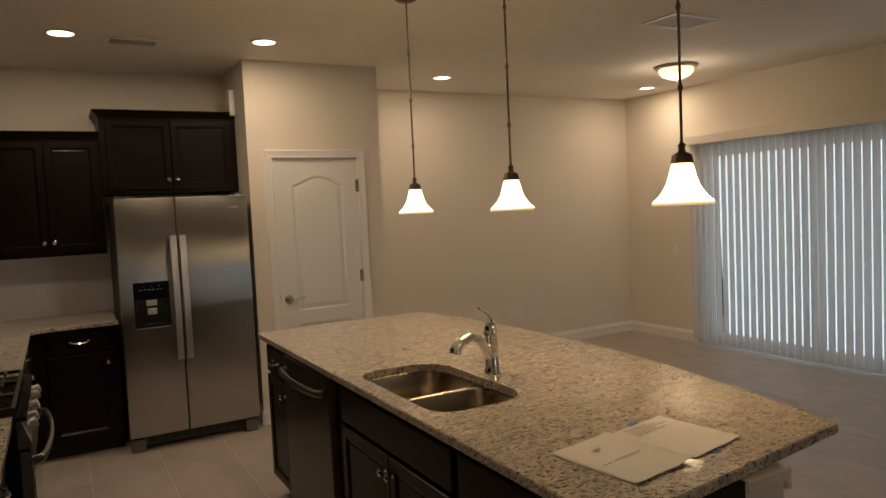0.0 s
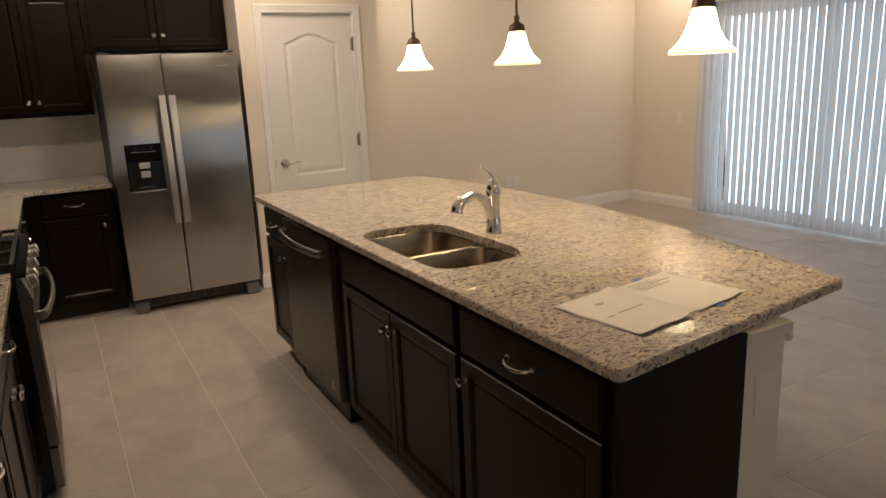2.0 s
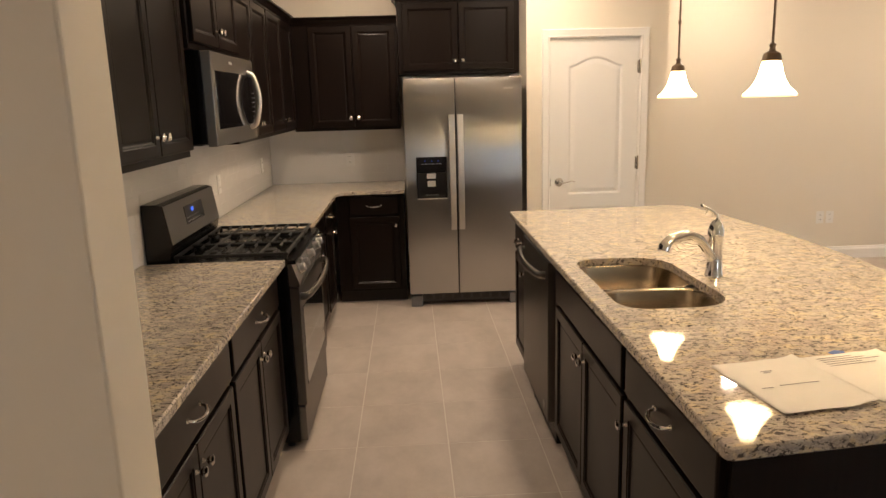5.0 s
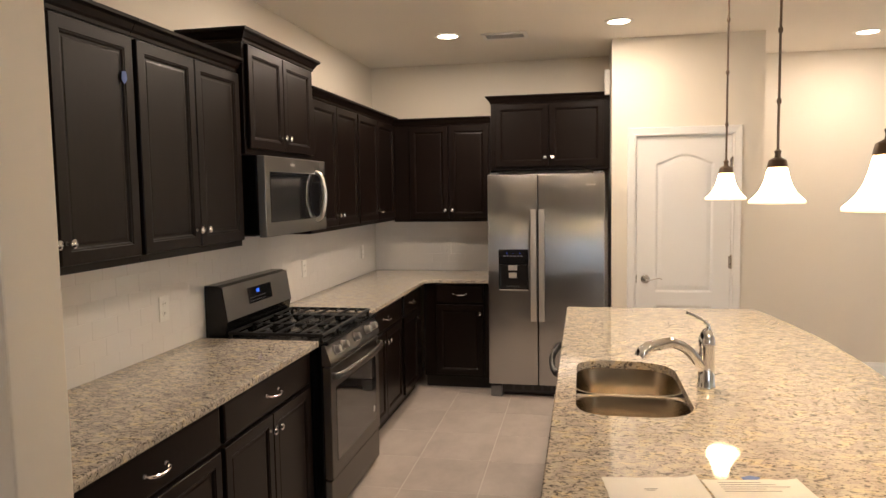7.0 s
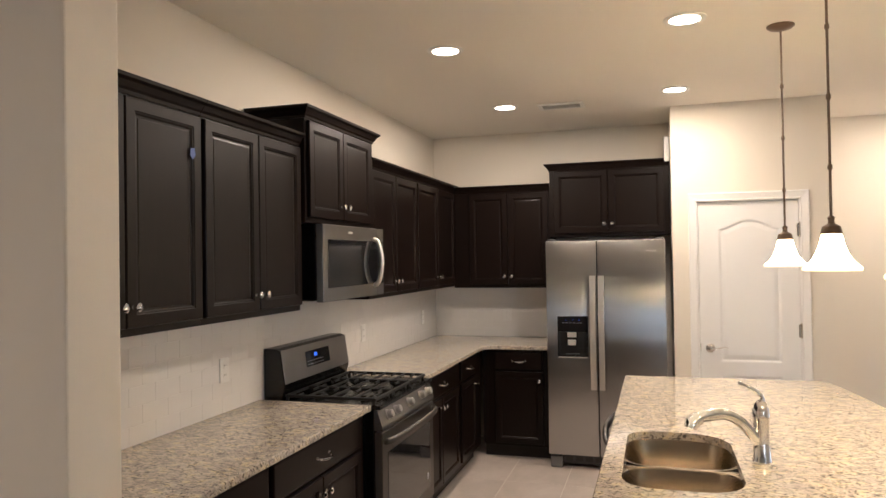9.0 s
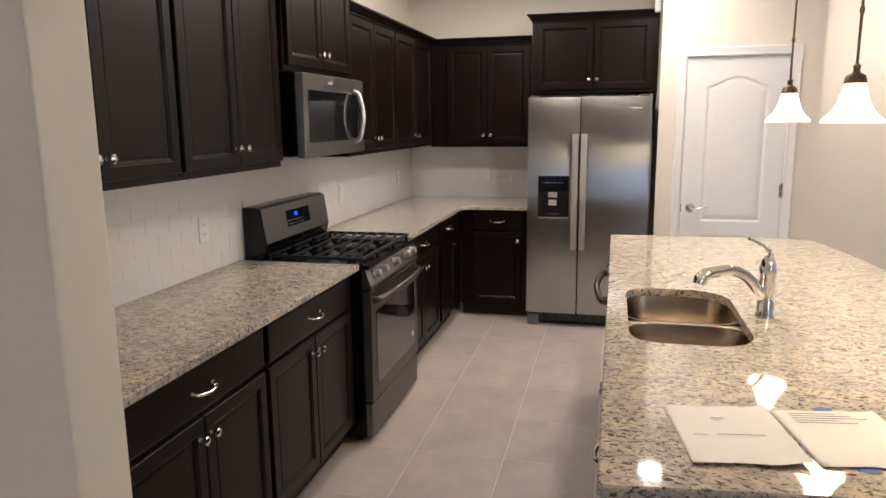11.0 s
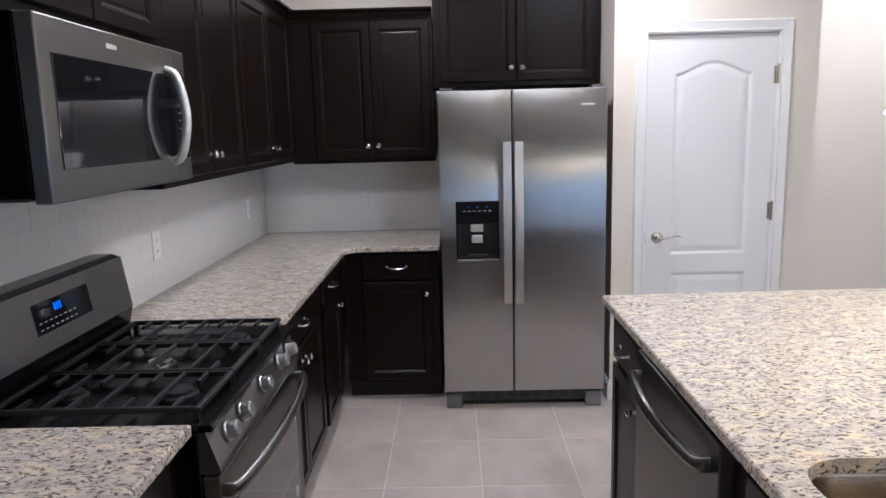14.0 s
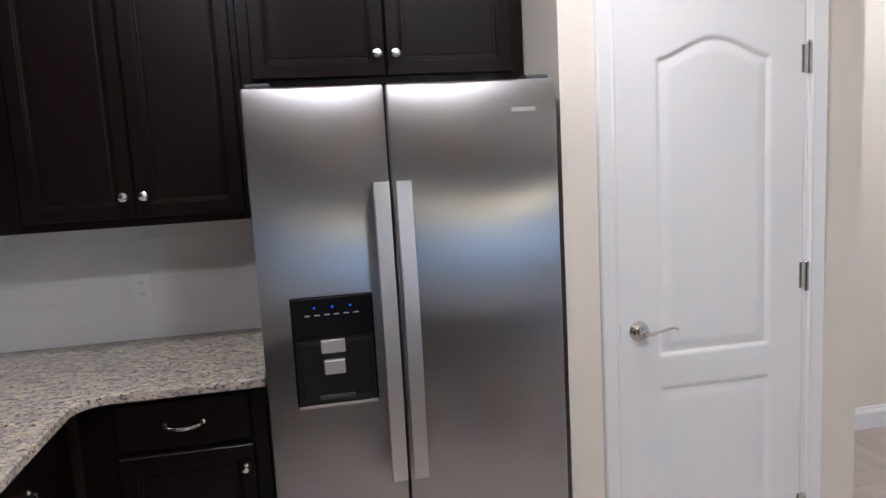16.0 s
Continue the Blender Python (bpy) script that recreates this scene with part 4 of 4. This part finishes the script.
def vent(x, y, w, d, label, back, lean):
    t = thing("ceiling_vent", label, "vent", pose(x, y, TOP), "ceiling vents")
    bm = box(-w / 2, w / 2, -d / 2, -d / 2 + 0.03, -0.010, 0, 0.002)
    box(-w / 2, w / 2, d / 2 - 0.03, d / 2, -0.010, 0, 0.002, bm)
    box(-w / 2, -w / 2 + 0.03, -d / 2 + 0.03, d / 2 - 0.03, -0.010, 0, 0.002, bm)
    box(w / 2 - 0.03, w / 2, -d / 2 + 0.03, d / 2 - 0.03, -0.010, 0, 0.002, bm)
    part("frame", bm, white_plastic, t)
    part("backing", box(-w / 2 + 0.03, w / 2 - 0.03, -d / 2 + 0.03, d / 2 - 0.03, -0.002, -0.0005), back, t)
    n = int((d - 0.06) / 0.016)
    for k in range(n):
        s = box(-w / 2 + 0.03, w / 2 - 0.03, -0.007, 0.007, -0.0006, 0.0006)
        part("slat", s, white_plastic, t, at=pose(0, -d / 2 + 0.038 + k * 0.016, -0.006, lean))


vent(0.536, 4.885, 0.33, 0.19, "white louvred air vent in the kitchen ceiling", slot_dark, 38)
vent(3.74, 3.28, 0.45, 0.30, "white louvred return vent in the living room ceiling", grey_plastic, -30)

# ---- outlets, switch, chime ----
def plate(m, label, kind="outlet"):
    t = thing("wall_" + kind, label, kind, m)
    part("plate", box(-0.036, 0.036, -0.006, 0, -0.058, 0.058, 0.002), wall_paint if kind == "cover_plate" else white_plastic, t)
    if kind == "outlet":
        for z in (-0.022, 0.022):
            f = part("socket", lathe([(0, 0.0075), (0.0145, 0.0075), (0.0155, 0.005)], 18, pose(0, 0, z, 90)), white_plastic, t)
            bm = box(-0.0065, -0.0045, -0.0082, -0.0074, z - 0.003, z + 0.005)
            box(0.0045, 0.0065, -0.0082, -0.0074, z - 0.003, z + 0.005, bm=bm)
            part("slots", bm, slot_dark, f)
    elif kind == "switch":
        part("rocker", panel(0.032, 0.066, [(0, -0.008), (0.002, -0.009)], -0.005), white_plastic, t, at=pose(-0.016, 0, -0.033))
    return t


for y in (2.56, 4.20, 5.50):
    plate(pose(WEST + 0.0085, y, 1.115, 0, 0, 90), "white duplex outlet on the tiled backsplash")
plate(pose(-0.11, NORTH - 0.0085, 1.11), "white duplex outlet on the tiled backsplash")
for x in (4.25, 4.345):
    plate(pose(x, FAR, 0.405), "white outlet low on the living room wall")
plate(pose(EAST, 5.46, 0.99, 0, 0, -90), "white light switch beside the sliding door", "switch")
plate(pose(1.455 + 0.075, ISEND - 0.012, 0.70), "cream blank cover plate on the island half wall", "cover_plate")
ch = thing("door_chime", "white plastic door chime box high on the wall", "door chime", pose(PANTRY_X0, 5.56, 2.47, 0, 0, -90))
part("cover", box(-0.06, 0.06, -0.045, 0, -0.10, 0.10, 0.008), white_plastic, ch)
part("grille", box(-0.03, 0.03, -0.0465, -0.0445, -0.07, -0.01, 0.0005), grey_plastic, ch)

# ---- papers and tape ----
def sheet(name, w, h, m, label, lift, lines):
    nx, ny = 14, 18
    t = thing(name, label, "paper", m)
    for layer in range(3):
        bm = bmesh.new()
        g = [[bm.verts.new((w * i / nx + layer * 0.002 + 0.004 * noise.noise((j * 0.5, layer * 3.1, w + lift)) * (i / nx - 0.5), h * j / ny - layer * 0.002 + 0.010 * noise.noise((i * 0.35, layer * 5.7, lift)) * (j / ny - 0.5), 0.001 + layer * 0.0012 + lift * (max(0, i / nx - 0.7) ** 2 + 0.6 * max(0, 0.15 - j / ny) ** 1.5) + 0.0022 * abs(noise.noise((i * 0.45, j * 0.4, layer * 0.4))))) for i in range(nx + 1)] for j in range(ny + 1)]
        for j in range(ny):
            for i in range(nx):
                bm.faces.new((g[j][i], g[j][i + 1], g[j + 1][i + 1], g[j + 1][i]))
        part("sheet", bm, paper_mat, t, smooth=True)
    bm = bmesh.new()
    for x, y, l in lines:
        box(x, x + l, y, y + 0.0025, 0.0066, 0.0070, bm=bm)
    part("printing", bm, ink, t, "lines of small grey print")
    return t


sheet("paper_stack", 0.222, 0.285, pose(1.168, 1.160, COUNTER, 0, 0, 8), "loose stack of printed white papers on the island", 0.09, [(0.03, 0.12, 0.03), (0.08, 0.125, 0.10), (0.09, 0.20, 0.02), (0.088, 0.208, 0.03)])
sheet("paper_stack", 0.222, 0.268, pose(1.408, 1.199, COUNTER, 0, 0, 9), "printed white papers with blue tape on the island", 0.03, [(0.03, 0.24 - 0.012 * k, 0.10 + 0.03 * (k % 3)) for k in range(5)])


def tape(m, label):
    bm = bmesh.new()
    v = [bm.verts.new(c) for c in ((0, 0, 0), (0.028, 0.004, 0.001), (0.045, -0.012, 0.001), (0.030, -0.026, 0), (0.002, -0.022, 0))]
    bm.faces.new(v)
    ext = bmesh.ops.extrude_face_region(bm, geom=bm.faces[:])
    bmesh.ops.translate(bm, vec=(0, 0, 0.0008), verts=[g for g in ext["geom"] if isinstance(g, bmesh.types.BMVert)])
    tagged(part("tape_tab", bm, blue_tape, at=m), label, "tape", "pieces of blue tape")


tape(pose(1.462, 1.496, COUNTER + 0.0005, 0, 0, 20), "torn piece of blue painter's tape under papers")
tape(pose(1.475, 1.222, COUNTER + 0.0005, 0, 0, -20), "torn piece of blue painter's tape beside papers")
tape(pose(UPF + 0.0005, 1.955, 2.06, 0, 90, 0), "torn piece of blue painter's tape on a cabinet door")

# ---- tiles ----
def chip(w, h, t, r):
    """A tile of w by h, lying in x, y, with softened edges."""
    bm = bmesh.new()
    low = [bm.verts.new(c) for c in ((0, 0, 0), (w, 0, 0), (w, h, 0), (0, h, 0))]
    mid_ = [bm.verts.new(c) for c in ((0, 0, t - r), (w, 0, t - r), (w, h, t - r), (0, h, t - r))]
    top = [bm.verts.new(c) for c in ((r, r, t), (w - r, r, t), (w - r, h - r, t), (r, h - r, t))]
    for a, b in ((low, mid_), (mid_, top)):
        for k in range(4):
            bm.faces.new((a[k], a[(k + 1) % 4], b[(k + 1) % 4], b[k]))
    bm.faces.new(top)
    return bm


TW, TH_, G = 0.1524, 0.0762, 0.0016
splash_meshes = {}


def subway(parent, length, m, skip=()):
    rows = math.ceil((1.382 - COUNTER) / TH_)
    for r in range(rows):
        z0 = COUNTER + r * TH_
        h = min(TH_, 1.3805 - z0) - G
        x = -(TW / 2) * (r % 2)
        while x < length:
            a, b = max(x, 0), min(x + TW, length) - G
            if b - a > 0.01:
                key = (round(b - a, 4), round(h, 4))
                if key not in splash_meshes:
                    splash_meshes[key] = finish("tile", chip(key[0], key[1], 0.0056, 0.0005), subway_mat)
                part("tile", splash_meshes[key], subway_mat, parent, at=m @ pose(a, 0, z0, 90))
            x += TW


west_splash = structure("backsplash_west", box(WEST, WEST + 0.0066, WING_Y1, NORTH, 0.90, 1.3815), splash_grout, "white subway tile backsplash behind the range")
subway(west_splash, NORTH - WING_Y1 - 0.0075, pose(WEST + 0.002, WING_Y1 + 0.001, 0, 0, 0, 90))
north_splash = structure("backsplash_north", box(WEST + 0.009, 0.37, NORTH - 0.0066, NORTH, 0.90, 1.3815), splash_grout, "white subway tile backsplash beside the refrigerator")
subway(north_splash, 0.37 - WEST - 0.01, pose(WEST + 0.0095, NORTH - 0.002, 0))

FT_, FTY, X0T, Y0T, FG = 0.431, 0.462, 0.104, 3.791, 0.004
tile_me = finish("tile", chip(FT_ - FG, FTY - FG, 0.004, 0.001), floor_tile_mat)
rest = bmesh.new()
i0, i1 = math.floor((WEST - 2.2 - X0T) / FT_), math.ceil((EAST - X0T) / FT_)
j0, j1 = math.floor((SOUTH - Y0T) / FTY), math.ceil((FAR - Y0T) / FTY)
for j in range(j0, j1):
    for i in range(i0, i1):
        x, y = X0T + i * FT_, Y0T + j * FTY
        xa, xb, ya, yb = max(x, WEST - 2.2), min(x + FT_, EAST), max(y, SOUTH), min(y + FTY, FAR)
        whole = xb - xa > FT_ - 0.001 and yb - ya > FTY - 0.001
        if whole and y > -0.2 and x > WEST:
            part("tile", tile_me, floor_tile_mat, floor, at=pose(x + FG / 2, y + FG / 2, -0.004))
        elif xb - xa > 0.02 and yb - ya > 0.02:
            c = chip(xb - xa - FG, yb - ya - FG, 0.004, 0.001)
            c.transform(pose(xa + FG / 2, ya + FG / 2, -0.004))
            join(rest, c)
tagged(part("tile_border", rest, floor_tile_mat, floor), "grey-beige porcelain floor tiles", kind="stuff")
